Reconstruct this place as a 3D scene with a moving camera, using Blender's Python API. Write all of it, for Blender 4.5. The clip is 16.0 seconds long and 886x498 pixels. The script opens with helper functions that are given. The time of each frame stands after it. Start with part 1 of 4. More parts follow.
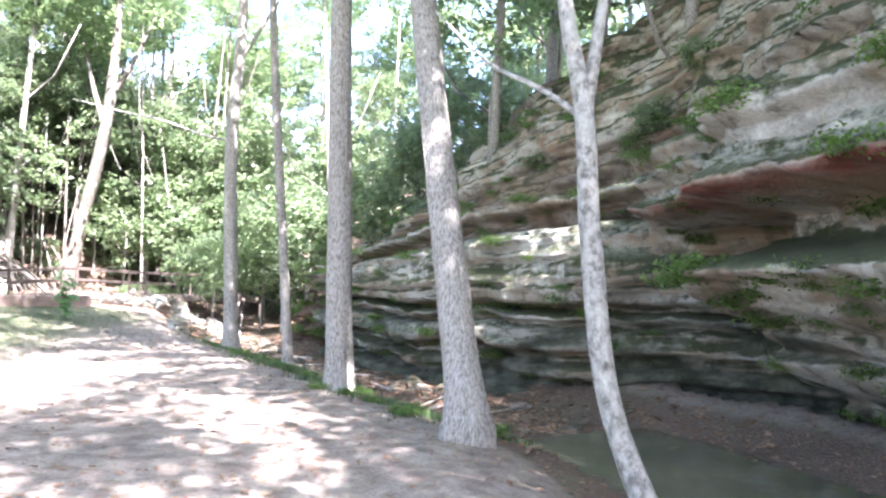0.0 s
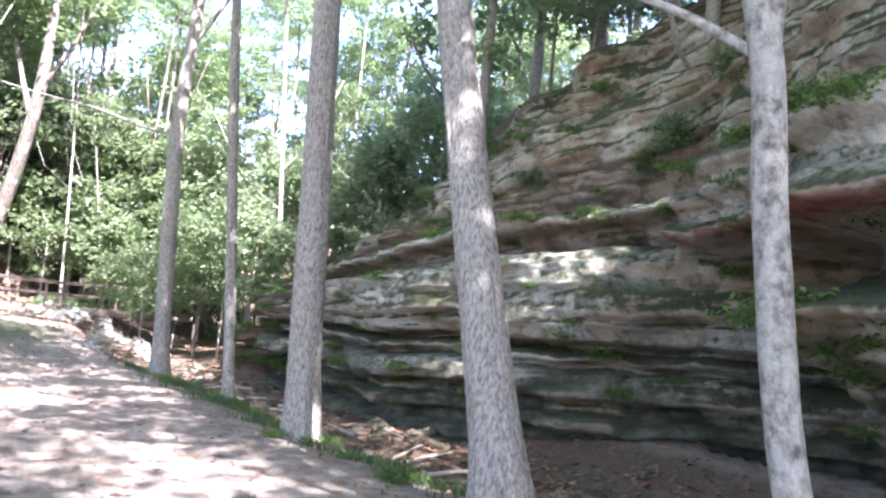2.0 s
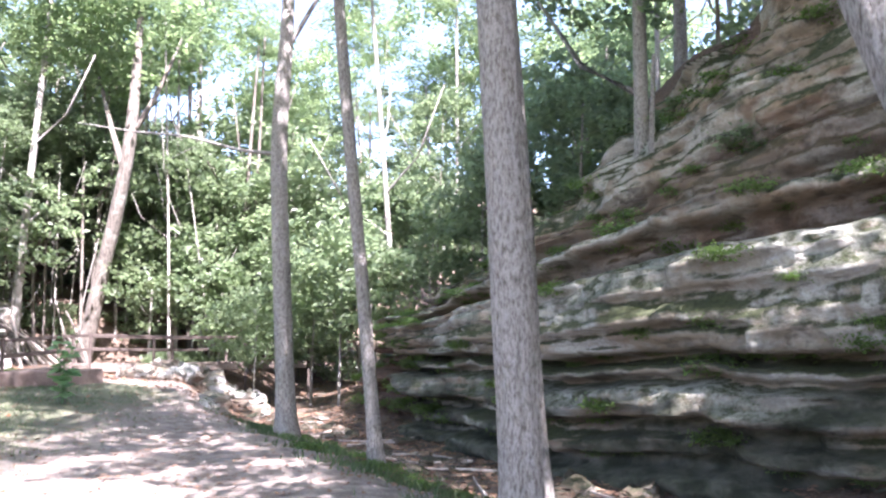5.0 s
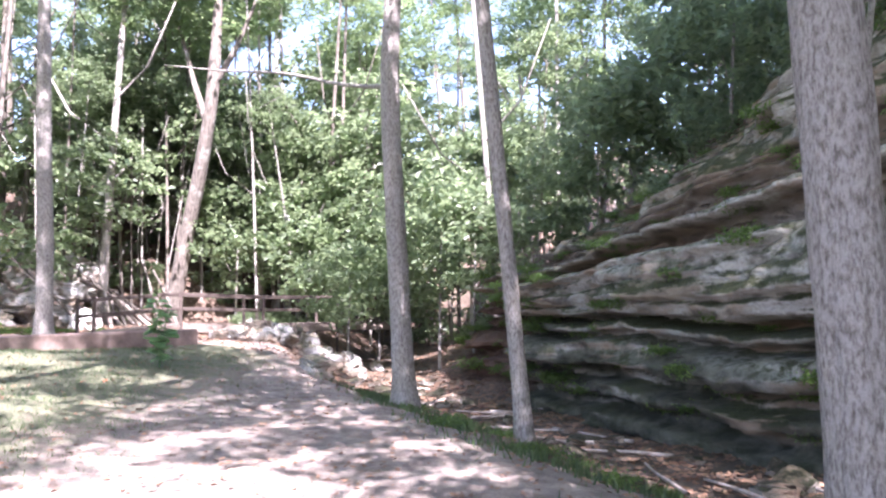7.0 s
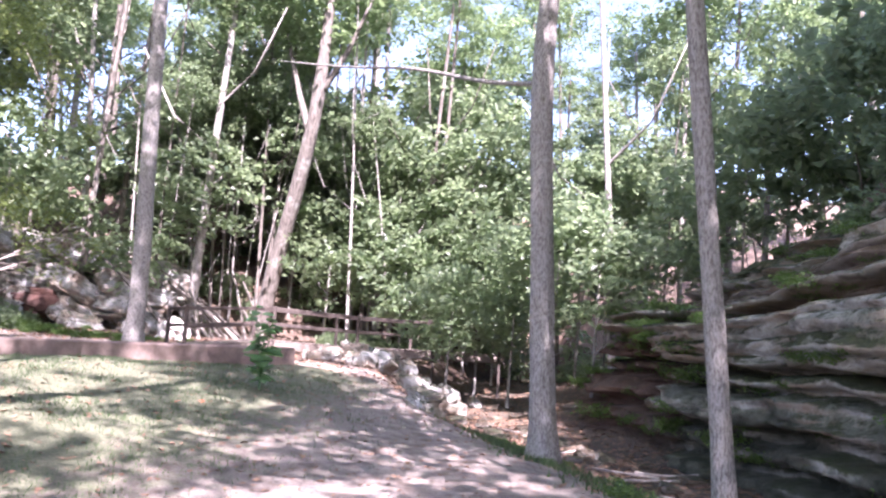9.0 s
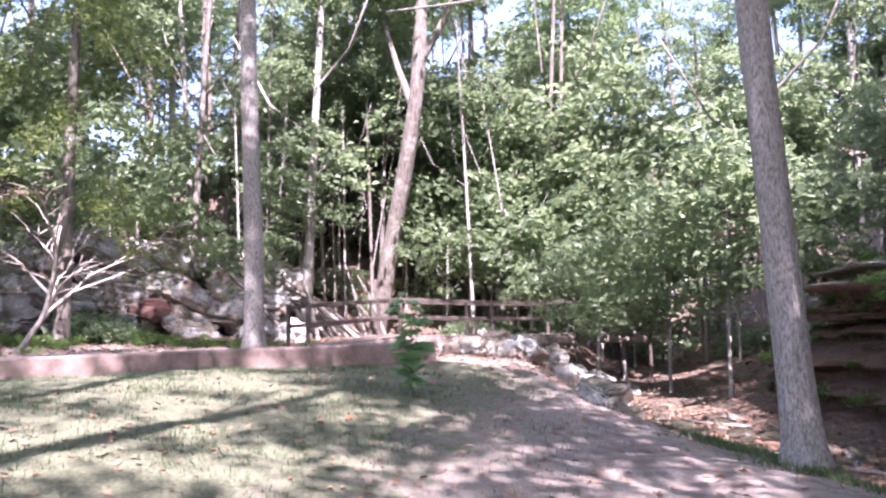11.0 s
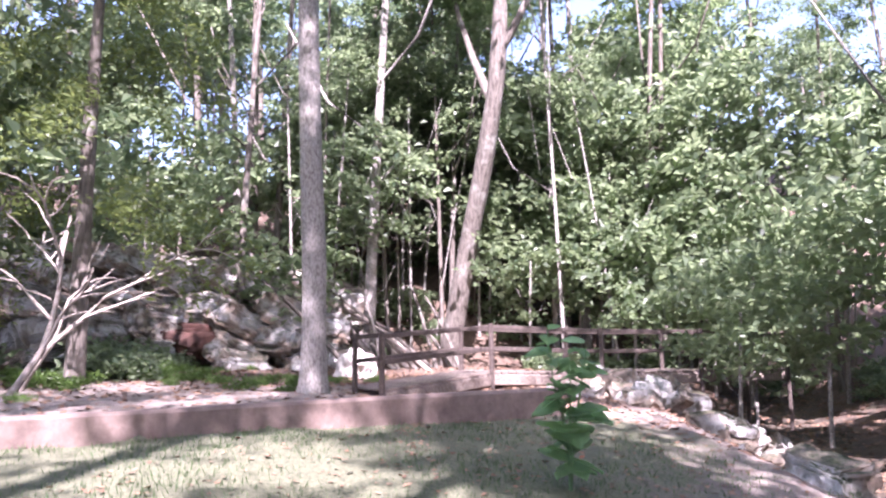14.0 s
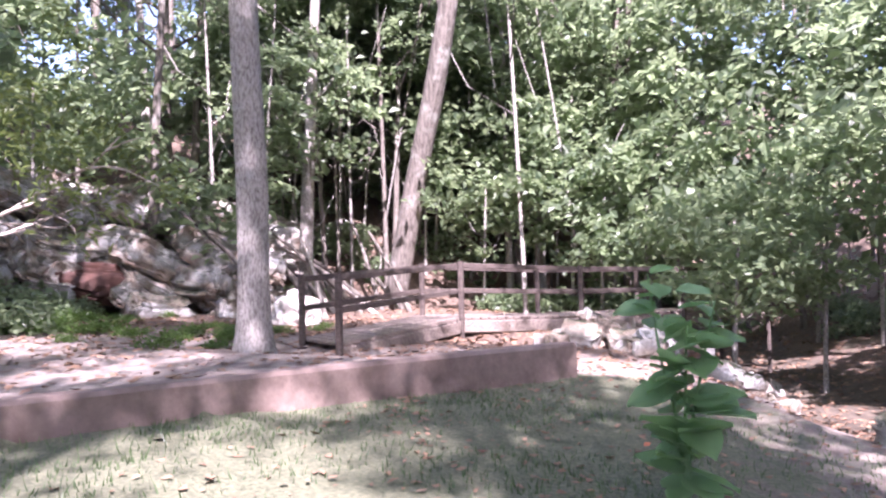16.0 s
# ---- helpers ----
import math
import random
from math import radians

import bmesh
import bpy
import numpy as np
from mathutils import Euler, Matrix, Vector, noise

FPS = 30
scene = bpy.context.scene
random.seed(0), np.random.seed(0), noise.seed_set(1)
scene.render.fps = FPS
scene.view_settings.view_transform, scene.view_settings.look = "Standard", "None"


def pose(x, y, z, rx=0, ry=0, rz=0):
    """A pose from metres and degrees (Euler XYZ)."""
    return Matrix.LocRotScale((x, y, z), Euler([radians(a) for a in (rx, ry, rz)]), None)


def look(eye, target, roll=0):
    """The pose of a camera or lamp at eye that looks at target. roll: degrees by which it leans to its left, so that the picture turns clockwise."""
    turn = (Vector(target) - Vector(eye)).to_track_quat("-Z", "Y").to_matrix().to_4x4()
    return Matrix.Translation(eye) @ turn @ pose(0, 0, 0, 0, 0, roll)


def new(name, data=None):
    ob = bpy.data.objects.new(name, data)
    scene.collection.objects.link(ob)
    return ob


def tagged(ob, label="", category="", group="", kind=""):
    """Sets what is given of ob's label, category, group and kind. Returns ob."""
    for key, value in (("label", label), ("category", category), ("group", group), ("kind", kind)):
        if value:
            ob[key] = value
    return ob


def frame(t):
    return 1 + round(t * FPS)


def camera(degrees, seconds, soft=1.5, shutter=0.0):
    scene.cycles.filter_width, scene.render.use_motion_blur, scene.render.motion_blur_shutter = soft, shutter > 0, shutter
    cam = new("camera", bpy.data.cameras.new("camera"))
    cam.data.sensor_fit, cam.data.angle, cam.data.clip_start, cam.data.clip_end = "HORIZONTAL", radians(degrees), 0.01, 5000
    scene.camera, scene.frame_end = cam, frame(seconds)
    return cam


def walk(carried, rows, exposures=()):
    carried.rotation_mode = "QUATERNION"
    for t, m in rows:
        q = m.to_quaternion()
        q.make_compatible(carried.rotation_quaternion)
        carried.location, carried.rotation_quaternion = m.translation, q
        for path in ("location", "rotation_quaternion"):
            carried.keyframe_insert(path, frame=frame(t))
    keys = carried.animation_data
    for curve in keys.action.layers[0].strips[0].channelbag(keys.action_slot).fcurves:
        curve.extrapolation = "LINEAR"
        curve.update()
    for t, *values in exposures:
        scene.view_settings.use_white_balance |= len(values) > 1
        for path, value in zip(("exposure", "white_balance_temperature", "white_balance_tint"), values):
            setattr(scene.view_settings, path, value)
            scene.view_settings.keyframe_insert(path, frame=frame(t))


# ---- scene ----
cam = camera(62.2, 16.0, soft=2.3)
PATH = [
    (0, (1.09, 3.225, 1.072), (0.784, 5.199, 1.178), 1.3),
    (0.5, (0.895, 3.663, 1.087), (0.542, 5.627, 1.229), 2.9),
    (1, (0.579, 4.124, 1.065), (0.148, 6.071, 1.221), 6.9),
    (1.5, (0.426, 4.551, 1.005), (0.266, 6.535, 1.2), 6.4),
    (2, (0.148, 5.069, 1.008), (0.003, 7.054, 1.204), 4.1),
    (2.5, (-0.103, 5.458, 1.013), (-0.348, 7.436, 1.173), 5.6),
    (3, (-0.31, 5.996, 1.048), (-0.485, 7.971, 1.309), 3.9),
    (3.5, (-0.598, 6.438, 1.009), (-0.823, 8.4, 1.324), 2.5),
    (6, (-2.015, 8.346, 1.017), (-2.487, 10.281, 1.226), -0.9),
    (6.5, (-2.43, 8.681, 0.994), (-3.05, 10.577, 1.184), 2.4),
    (7, (-2.79, 9.107, 0.993), (-3.345, 11.022, 1.151), -1.0),
    (7.5, (-3.201, 9.398, 0.986), (-3.799, 11.295, 1.195), 1.2),
    (8, (-3.52, 9.749, 0.976), (-4.049, 11.66, 1.235), -2.2),
    (8.5, (-3.909, 10.068, 0.965), (-4.497, 11.96, 1.237), -1.5),
    (9, (-4.299, 10.402, 0.974), (-5.036, 12.245, 1.214), 3.2),
    (9.5, (-4.652, 10.8, 0.933), (-5.38, 12.652, 1.133), 1.7),
    (10, (-5.154, 11.197, 0.918), (-6.045, 12.977, 1.116), 0.2),
    (12.5, (-7.123, 13.294, 0.984), (-8.128, 15.012, 1.187), -1.2),
    (13, (-7.518, 13.628, 1.045), (-8.535, 15.338, 1.252), 0.4),
    (13.5, (-7.944, 13.965, 1.08), (-8.982, 15.656, 1.333), -3.6),
    (14, (-8.378, 14.283, 1.145), (-9.452, 15.95, 1.406), -0.8),
    (14.5, (-8.715, 14.659, 1.15), (-9.727, 16.367, 1.387), -1.5),
    (15, (-9.133, 15.006, 1.179), (-10.073, 16.765, 1.331), 1.9),
    (15.5, (-9.528, 15.296, 1.231), (-10.462, 17.063, 1.305), 4.8),
    (16, (-10.003, 15.709, 1.242), (-10.901, 17.494, 1.327), -1.3),
]
walk(cam, [(t, look(eye, target, roll)) for t, eye, target, roll in PATH],
     exposures=[(0, 3.6, 6150, 23), (1.0, 3.27, 6120, 25), (2.0, 3.17, 6100, 26), (6, 2.92, 6100, 31), (10, 2.64, 6100, 41), (16, 2.56, 6050, 43)])

# ---- light ----
SUN_AZ = Vector((0.62, -0.785, 0)).normalized()
SUN_EL = radians(50)
sun_dir = Vector((SUN_AZ.x * math.cos(SUN_EL), SUN_AZ.y * math.cos(SUN_EL), math.sin(SUN_EL)))
world = bpy.data.worlds.new("world")
scene.world = world
world.use_nodes = True
wn = world.node_tree
sky = wn.nodes.new("ShaderNodeTexSky")
sky.sky_type, sky.sun_disc = "NISHITA", False
sky.sun_elevation, sky.sun_rotation = SUN_EL, math.atan2(SUN_AZ.x, SUN_AZ.y)
sky.dust_density = 1.6
wn.links.new(sky.outputs[0], wn.nodes["Background"].inputs[0])
wn.nodes["Background"].inputs[1].default_value = 0.11
sun = new("sun", bpy.data.lights.new("sun", "SUN"))
sun.data.energy, sun.data.angle, sun.data.color = 5.0, radians(0.55), (1.0, 0.96, 0.91)
sun.matrix_world = look(tuple(sun_dir * 60), (0, 0, 0))


# ---- materials ----
def material(name, rough=0.9):
    m = bpy.data.materials.new(name)
    m.use_nodes = True
    b = m.node_tree.nodes["Principled BSDF"]
    b.inputs["Roughness"].default_value = rough
    return m, m.node_tree, b


def nd(nt, kind, **inputs):
    n = nt.nodes.new("ShaderNode" + kind)
    for k, v in inputs.items():
        n.inputs[k.replace("_", " ")].default_value = v
    return n


def ramp(nt, source, stops):
    r = nt.nodes.new("ShaderNodeValToRGB")
    e = r.color_ramp.elements
    while len(e) < len(stops):
        e.new(0.5)
    for el, (p, c) in zip(e, stops):
        el.position, el.color = p, (*c, 1)
    nt.links.new(source, r.inputs[0])
    return r.outputs[0]


def noise_tex(nt, scale, detail=6.0, stretch=None, rough=0.6, coords="Object"):
    tc = nt.nodes.new("ShaderNodeTexCoord")
    n = nd(nt, "TexNoise", Scale=scale, Detail=detail, Roughness=rough)
    out = tc.outputs[coords]
    if stretch:
        mp = nt.nodes.new("ShaderNodeMapping")
        mp.inputs["Scale"].default_value = stretch
        nt.links.new(out, mp.inputs[0])
        out = mp.outputs[0]
    nt.links.new(out, n.inputs["Vector"])
    return n.outputs[0]


def mix(nt, fac, a, b, mode="MIX"):
    m = nt.nodes.new("ShaderNodeMix")
    m.data_type, m.blend_type = "RGBA", mode
    for sock, v in ((m.inputs[0], fac), (m.inputs[6], a), (m.inputs[7], b)):
        if isinstance(v, (int, float)):
            sock.default_value = v
        elif isinstance(v, tuple):
            sock.default_value = (*v, 1)
        else:
            nt.links.new(v, sock)
    return m.outputs[2]


def bump(nt, b, height, strength=0.5, distance=0.03):
    n = nd(nt, "Bump", Strength=strength, Distance=distance)
    nt.links.new(height, n.inputs["Height"])
    nt.links.new(n.outputs[0], b.inputs["Normal"])


def simple(name, dark, light, scale, rough=0.85, stretch=None, bump_d=0.01, metal=0.0):
    m, nt, b = material(name, rough)
    n1, n2 = noise_tex(nt, scale, 8, stretch), noise_tex(nt, scale * 7, 4, stretch)
    c = ramp(nt, n1, [(0.32, dark), (0.68, light)])
    c = mix(nt, 0.5, c, ramp(nt, n2, [(0.3, (0.55, 0.55, 0.55)), (0.7, (1, 1, 1))]), "MULTIPLY")
    nt.links.new(c, b.inputs["Base Color"])
    b.inputs["Metallic"].default_value = metal
    bump(nt, b, n2, 0.6, bump_d)
    return m


def ground_material():
    m, nt, b = material("ground_soil", 0.95)
    at = nt.nodes.new("ShaderNodeAttribute")
    at.attribute_name = "cover"
    sep = nt.nodes.new("ShaderNodeSeparateColor")
    nt.links.new(at.outputs["Color"], sep.inputs[0])
    big, mid, fine = noise_tex(nt, 0.7, 5), noise_tex(nt, 4.5, 8), noise_tex(nt, 34, 6)
    dirt = ramp(nt, mid, [(0.3, (0.14, 0.108, 0.088)), (0.48, (0.25, 0.208, 0.182)), (0.7, (0.37, 0.325, 0.285))])
    dirt = mix(nt, 0.55, dirt, ramp(nt, fine, [(0.35, (0.45, 0.42, 0.4)), (0.6, (1, 1, 1))]), "MULTIPLY")
    grass = ramp(nt, fine, [(0.3, (0.06, 0.07, 0.04)), (0.7, (0.17, 0.175, 0.11))])
    litter = ramp(nt, fine, [(0.3, (0.045, 0.032, 0.024)), (0.5, (0.11, 0.075, 0.055)), (0.68, (0.2, 0.15, 0.12))])
    mud = ramp(nt, mid, [(0.3, (0.045, 0.035, 0.025)), (0.7, (0.12, 0.095, 0.07))])

    def thresh(channel, noise_out):
        a = nt.nodes.new("ShaderNodeMath")
        a.operation = "ADD"
        nt.links.new(channel, a.inputs[0])
        nt.links.new(noise_out, a.inputs[1])
        return ramp(nt, a.outputs[0], [(0.72, (0, 0, 0)), (0.98, (1, 1, 1))])
    c = mix(nt, thresh(sep.outputs[1], mid), dirt, litter)
    c = mix(nt, thresh(sep.outputs[0], mid), c, grass)
    c = mix(nt, thresh(sep.outputs[2], big), c, mud)
    nt.links.new(c, b.inputs["Base Color"])
    bump(nt, b, fine, 0.8, 0.03)
    return m


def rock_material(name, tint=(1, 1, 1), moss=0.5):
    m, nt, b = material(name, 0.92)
    geo = nt.nodes.new("ShaderNodeNewGeometry")
    strata = noise_tex(nt, 0.55, 8, (0.5, 0.5, 4.5), 0.65)
    thin = noise_tex(nt, 2.2, 6, (0.4, 0.4, 5), 0.6)
    blot, fine, pits = noise_tex(nt, 0.9, 7, None, 0.65), noise_tex(nt, 22, 7), noise_tex(nt, 3.2, 9)
    base = ramp(nt, strata, [(0.2, (0.16, 0.1, 0.07)), (0.38, (0.3, 0.205, 0.145)), (0.5, (0.37, 0.3, 0.23)), (0.62, (0.3, 0.265, 0.215)), (0.8, (0.43, 0.32, 0.22))])
    pale = ramp(nt, fine, [(0.3, (0.42, 0.4, 0.36)), (0.7, (0.68, 0.66, 0.61))])
    c = mix(nt, ramp(nt, blot, [(0.46, (0, 0, 0)), (0.58, (0.9, 0.9, 0.9))]), base, pale)
    c = mix(nt, ramp(nt, pits, [(0.36, (0.75, 0.75, 0.75)), (0.48, (0, 0, 0))]), c, (0.1, 0.085, 0.065))
    c = mix(nt, 0.35, c, ramp(nt, thin, [(0.3, (0.35, 0.33, 0.3)), (0.55, (1, 1, 1))]), "MULTIPLY")
    sep = nt.nodes.new("ShaderNodeSeparateXYZ")
    nt.links.new(geo.outputs["Normal"], sep.inputs[0])
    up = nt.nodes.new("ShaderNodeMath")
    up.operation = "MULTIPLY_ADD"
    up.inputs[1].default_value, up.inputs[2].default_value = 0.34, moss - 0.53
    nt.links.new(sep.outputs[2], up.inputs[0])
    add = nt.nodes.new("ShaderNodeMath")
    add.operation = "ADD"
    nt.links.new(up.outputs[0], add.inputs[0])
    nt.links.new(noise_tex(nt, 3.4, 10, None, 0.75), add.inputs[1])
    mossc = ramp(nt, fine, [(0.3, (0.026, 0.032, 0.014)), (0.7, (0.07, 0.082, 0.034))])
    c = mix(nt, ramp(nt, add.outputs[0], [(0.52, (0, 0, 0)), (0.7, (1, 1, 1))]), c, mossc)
    at = nt.nodes.new("ShaderNodeAttribute")
    at.attribute_name = "iron"
    c = mix(nt, at.outputs["Fac"], c, ramp(nt, pits, [(0.35, (0.12, 0.035, 0.028)), (0.65, (0.3, 0.085, 0.065))]))
    lichen = nt.nodes.new("ShaderNodeAttribute")
    lichen.attribute_name = "pale"
    crust = nt.nodes.new("ShaderNodeMath")
    crust.operation = "MULTIPLY"
    nt.links.new(lichen.outputs["Fac"], crust.inputs[0])
    nt.links.new(ramp(nt, noise_tex(nt, 5, 9, None, 0.7), [(0.42, (0, 0, 0)), (0.56, (1, 1, 1))]), crust.inputs[1])
    c = mix(nt, crust.outputs[0], c, pale)
    # low beds blend into a darker olive-grey tone
    low_attr = nt.nodes.new("ShaderNodeAttribute")
    low_attr.attribute_name = "low_dark"
    c = mix(nt, low_attr.outputs["Fac"], c, ramp(nt, pits, [(0.4, (0.03, 0.035, 0.021)), (0.62, (0.12, 0.118, 0.09))]))
    soil = nt.nodes.new("ShaderNodeAttribute")
    soil.attribute_name = "earth"
    c = mix(nt, soil.outputs["Fac"], c, ramp(nt, pits, [(0.35, (0.07, 0.04, 0.028)), (0.65, (0.17, 0.1, 0.072))]))
    c = mix(nt, 1.0, c, tint, "MULTIPLY")
    nt.links.new(c, b.inputs["Base Color"])
    mixh = mix(nt, 0.35, pits, fine)
    bump(nt, b, mixh, 0.9, 0.09)
    return m


def bark_material(name, dark, light, scale, stretch, lichen=0.3):
    m, nt, b = material(name, 0.95)
    n1, n2 = noise_tex(nt, scale, 6, stretch, 0.65), noise_tex(nt, 2.2, 6)
    c = ramp(nt, n1, [(0.34, dark), (0.58, light)])
    c = mix(nt, ramp(nt, n2, [(0.62 - lichen * 0.2, (0, 0, 0)), (0.72, (0.7, 0.7, 0.7))]), c, (0.42, 0.43, 0.39))
    c = mix(nt, 0.5, c, ramp(nt, noise_tex(nt, 60, 3), [(0.3, (0.6, 0.6, 0.6)), (0.7, (1, 1, 1))]), "MULTIPLY")
    nt.links.new(c, b.inputs["Base Color"])
    bump(nt, b, n1, 0.9, 0.025)
    return m


def leaf_material(name, dark, light, back):
    m, nt, b = material(name, 0.4)
    geo = nt.nodes.new("ShaderNodeNewGeometry")
    c = ramp(nt, geo.outputs["Random Per Island"], [(0.0, dark), (0.6, light), (1.0, tuple(min(1, v * 1.5) for v in light))])
    c = mix(nt, 0.35, c, ramp(nt, noise_tex(nt, 0.8, 3), [(0.35, (0.5, 0.55, 0.5)), (0.65, (1, 1, 0.9))]), "MULTIPLY")
    nt.links.new(c, b.inputs["Base Color"])
    tr = nt.nodes.new("ShaderNodeBsdfTranslucent")
    nt.links.new(mix(nt, 0.6, c, back), tr.inputs[0])
    ms = nt.nodes.new("ShaderNodeMixShader")
    ms.inputs[0].default_value = 0.52
    nt.links.new(b.outputs[0], ms.inputs[1])
    nt.links.new(tr.outputs[0], ms.inputs[2])
    nt.links.new(ms.outputs[0], nt.nodes["Material Output"].inputs[0])
    return m


M_GROUND = ground_material()
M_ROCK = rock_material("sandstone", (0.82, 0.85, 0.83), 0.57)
M_RUBBLE = rock_material("rubble_stone", (0.78, 0.82, 0.86), 0.36)
M_BARK = bark_material("plated_bark", (0.13, 0.115, 0.1), (0.37, 0.35, 0.325), 46, (1, 1, 0.36), 0.1)
M_BIRCH = bark_material("pale_smooth_bark", (0.11, 0.105, 0.092), (0.38, 0.375, 0.345), 17, (1, 1, 0.8), 0.5)
M_DARKBARK = bark_material("dark_bark", (0.065, 0.055, 0.045), (0.19, 0.168, 0.145), 18, (1, 1, 0.18))
M_TWIG = simple("dead_twig", (0.24, 0.2, 0.17), (0.5, 0.45, 0.4), 9)
M_LEAF = leaf_material("canopy_leaf", (0.04, 0.068, 0.038), (0.125, 0.185, 0.1), (0.44, 0.58, 0.27))
M_LEAF2 = leaf_material("understory_leaf", (0.038, 0.066, 0.04), (0.145, 0.195, 0.115), (0.45, 0.57, 0.31))
M_CEDAR = leaf_material("cedar_foliage", (0.05, 0.08, 0.025), (0.15, 0.2, 0.07), (0.35, 0.42, 0.14))
M_SPROUT = leaf_material("sprout_leaf", (0.11, 0.22, 0.11), (0.19, 0.34, 0.17), (0.36, 0.6, 0.26))
M_FERN = leaf_material("ledge_fern", (0.035, 0.07, 0.02), (0.1, 0.17, 0.05), (0.25, 0.4, 0.1))
M_GRASS = leaf_material("grass_blade", (0.04, 0.07, 0.032), (0.09, 0.14, 0.065), (0.18, 0.27, 0.11))
M_DEAD = simple("dry_leaf", (0.13, 0.065, 0.04), (0.36, 0.23, 0.15), 3)
M_RUSTLEAF = simple("rust_leaf", (0.3, 0.08, 0.04), (0.5, 0.17, 0.08), 3)
M_CONCRETE = simple("weathered_concrete", (0.12, 0.085, 0.072), (0.31, 0.235, 0.205), 2.2, 0.9)
M_WOOD = simple("weathered_wood", (0.13, 0.1, 0.085), (0.31, 0.26, 0.22), 5, 0.85, (0.6, 6, 6))
M_DARKWOOD = simple("old_rail_wood", (0.045, 0.033, 0.028), (0.125, 0.098, 0.084), 5, 0.85, (0.6, 6, 6))
mw, ntw, bw = material("creek_water", 0.08)
bw.inputs["Base Color"].default_value = (0.12, 0.12, 0.085, 1)
bump(ntw, bw, noise_tex(ntw, 5, 3), 0.15, 0.02)
M_WATER = mw


# ---- helpers of this scene ----
def smooth(a, b, v):
    t = np.clip((np.asarray(v, float) - a) / (b - a), 0, 1)
    return t * t * (3 - 2 * t)


def near_line(pts, x, y):
    """Distance to a polyline, the side (left of it is positive) and the length along it."""
    x, y = np.asarray(x, float), np.asarray(y, float)
    best, side, along, run = np.full(x.shape, 1e9), np.zeros(x.shape), np.zeros(x.shape), 0.0
    for (ax, ay), (bx, by) in zip(pts, pts[1:]):
        dx, dy = bx - ax, by - ay
        ln = math.hypot(dx, dy)
        t = np.clip(((x - ax) * dx + (y - ay) * dy) / ln ** 2, 0, 1)
        d = np.hypot(x - ax - t * dx, y - ay - t * dy)
        c = dx * (y - ay) - dy * (x - ax)
        hit = d < best
        best, side, along = np.where(hit, d, best), np.where(hit, np.sign(c), side), np.where(hit, run + t * ln, along)
        run += ln
    return best, side, along


def waves(x, y, seed=0.0):
    """Cheap smooth unevenness, about -1 to 1."""
    return (np.sin(x * 1.3 + seed + 1.7 * np.sin(y * 0.7 + seed)) + np.sin(y * 1.7 - seed + 1.3 * np.sin(x * 0.9))
            + 0.5 * np.sin(x * 3.1 + y * 2.3 + seed) + 0.4 * np.sin(y * 4.7 - x * 2.9)) / 2.9


def mesh(name, verts, faces, mat, shade=True):
    me = bpy.data.meshes.new(name)
    me.from_pydata(verts if isinstance(verts, list) else verts.tolist(), [], faces if isinstance(faces, list) else faces.tolist())
    if mat:
        me.materials.append(mat)
    if shade:
        me.shade_smooth()
    return me


def part_mesh(name, me, parent, label=""):
    ob = new(name, me)
    ob.parent = parent
    if label:
        ob["label"] = label
    return ob


def part(name, bm, mat, parent, label=""):
    me = bpy.data.meshes.new(name)
    bm.to_mesh(me)
    bm.free()
    me.materials.append(mat)
    return part_mesh(name, me, parent, label)


def thing(name, at, label, category, group="", kind=""):
    ob = new(name)
    ob.location = at
    return tagged(ob, label, category, group, kind)


def grid_faces(rows, cols, closed=False):
    i, j = np.meshgrid(np.arange(rows - 1), np.arange(cols if closed else cols - 1), indexing="ij")
    k = (j + 1) % cols
    return np.stack([i * cols + j, i * cols + k, (i + 1) * cols + k, (i + 1) * cols + j], -1).reshape(-1, 4)


# ---- ground ----
CREEK = [(9, -4), (6.2, 3.5), (3.6, 8.4), (2.5, 11.2), (0.4, 14.0), (-2.2, 17.2), (-4.4, 20.2), (-7.2, 23.2), (-9.4, 26.4), (-10.6, 30), (-12, 36), (-14, 50)]
CLIFF = [(-5.5, 31.0), (-7.6, 28.2), (-7.2, 25.9), (-5.7, 24.0), (-4.7, 22.6), (-2.7, 19.6), (-0.8, 17.4), (0.8, 16.2), (2.6, 15.2), (4.4, 13.2), (5.3, 10.8), (6.9, 7.5), (9, 3), (12, -4), (16, -14)]
WALL = [(-19.0, 11.5), (-15.3, 16.4), (-14.15, 18.25), (-13.6, 19.5), (-12.95, 20.9), (-12.1, 22.5)]


def cliff_top(s):
    s = np.asarray(s, float) - 2.3
    return 1.9 + 2.6 * smooth(4.8, 8.6, s) + 1.6 * smooth(8.6, 13, s) + 2.2 * smooth(13, 21, s) - 1.2 * smooth(4.8, 0, s)


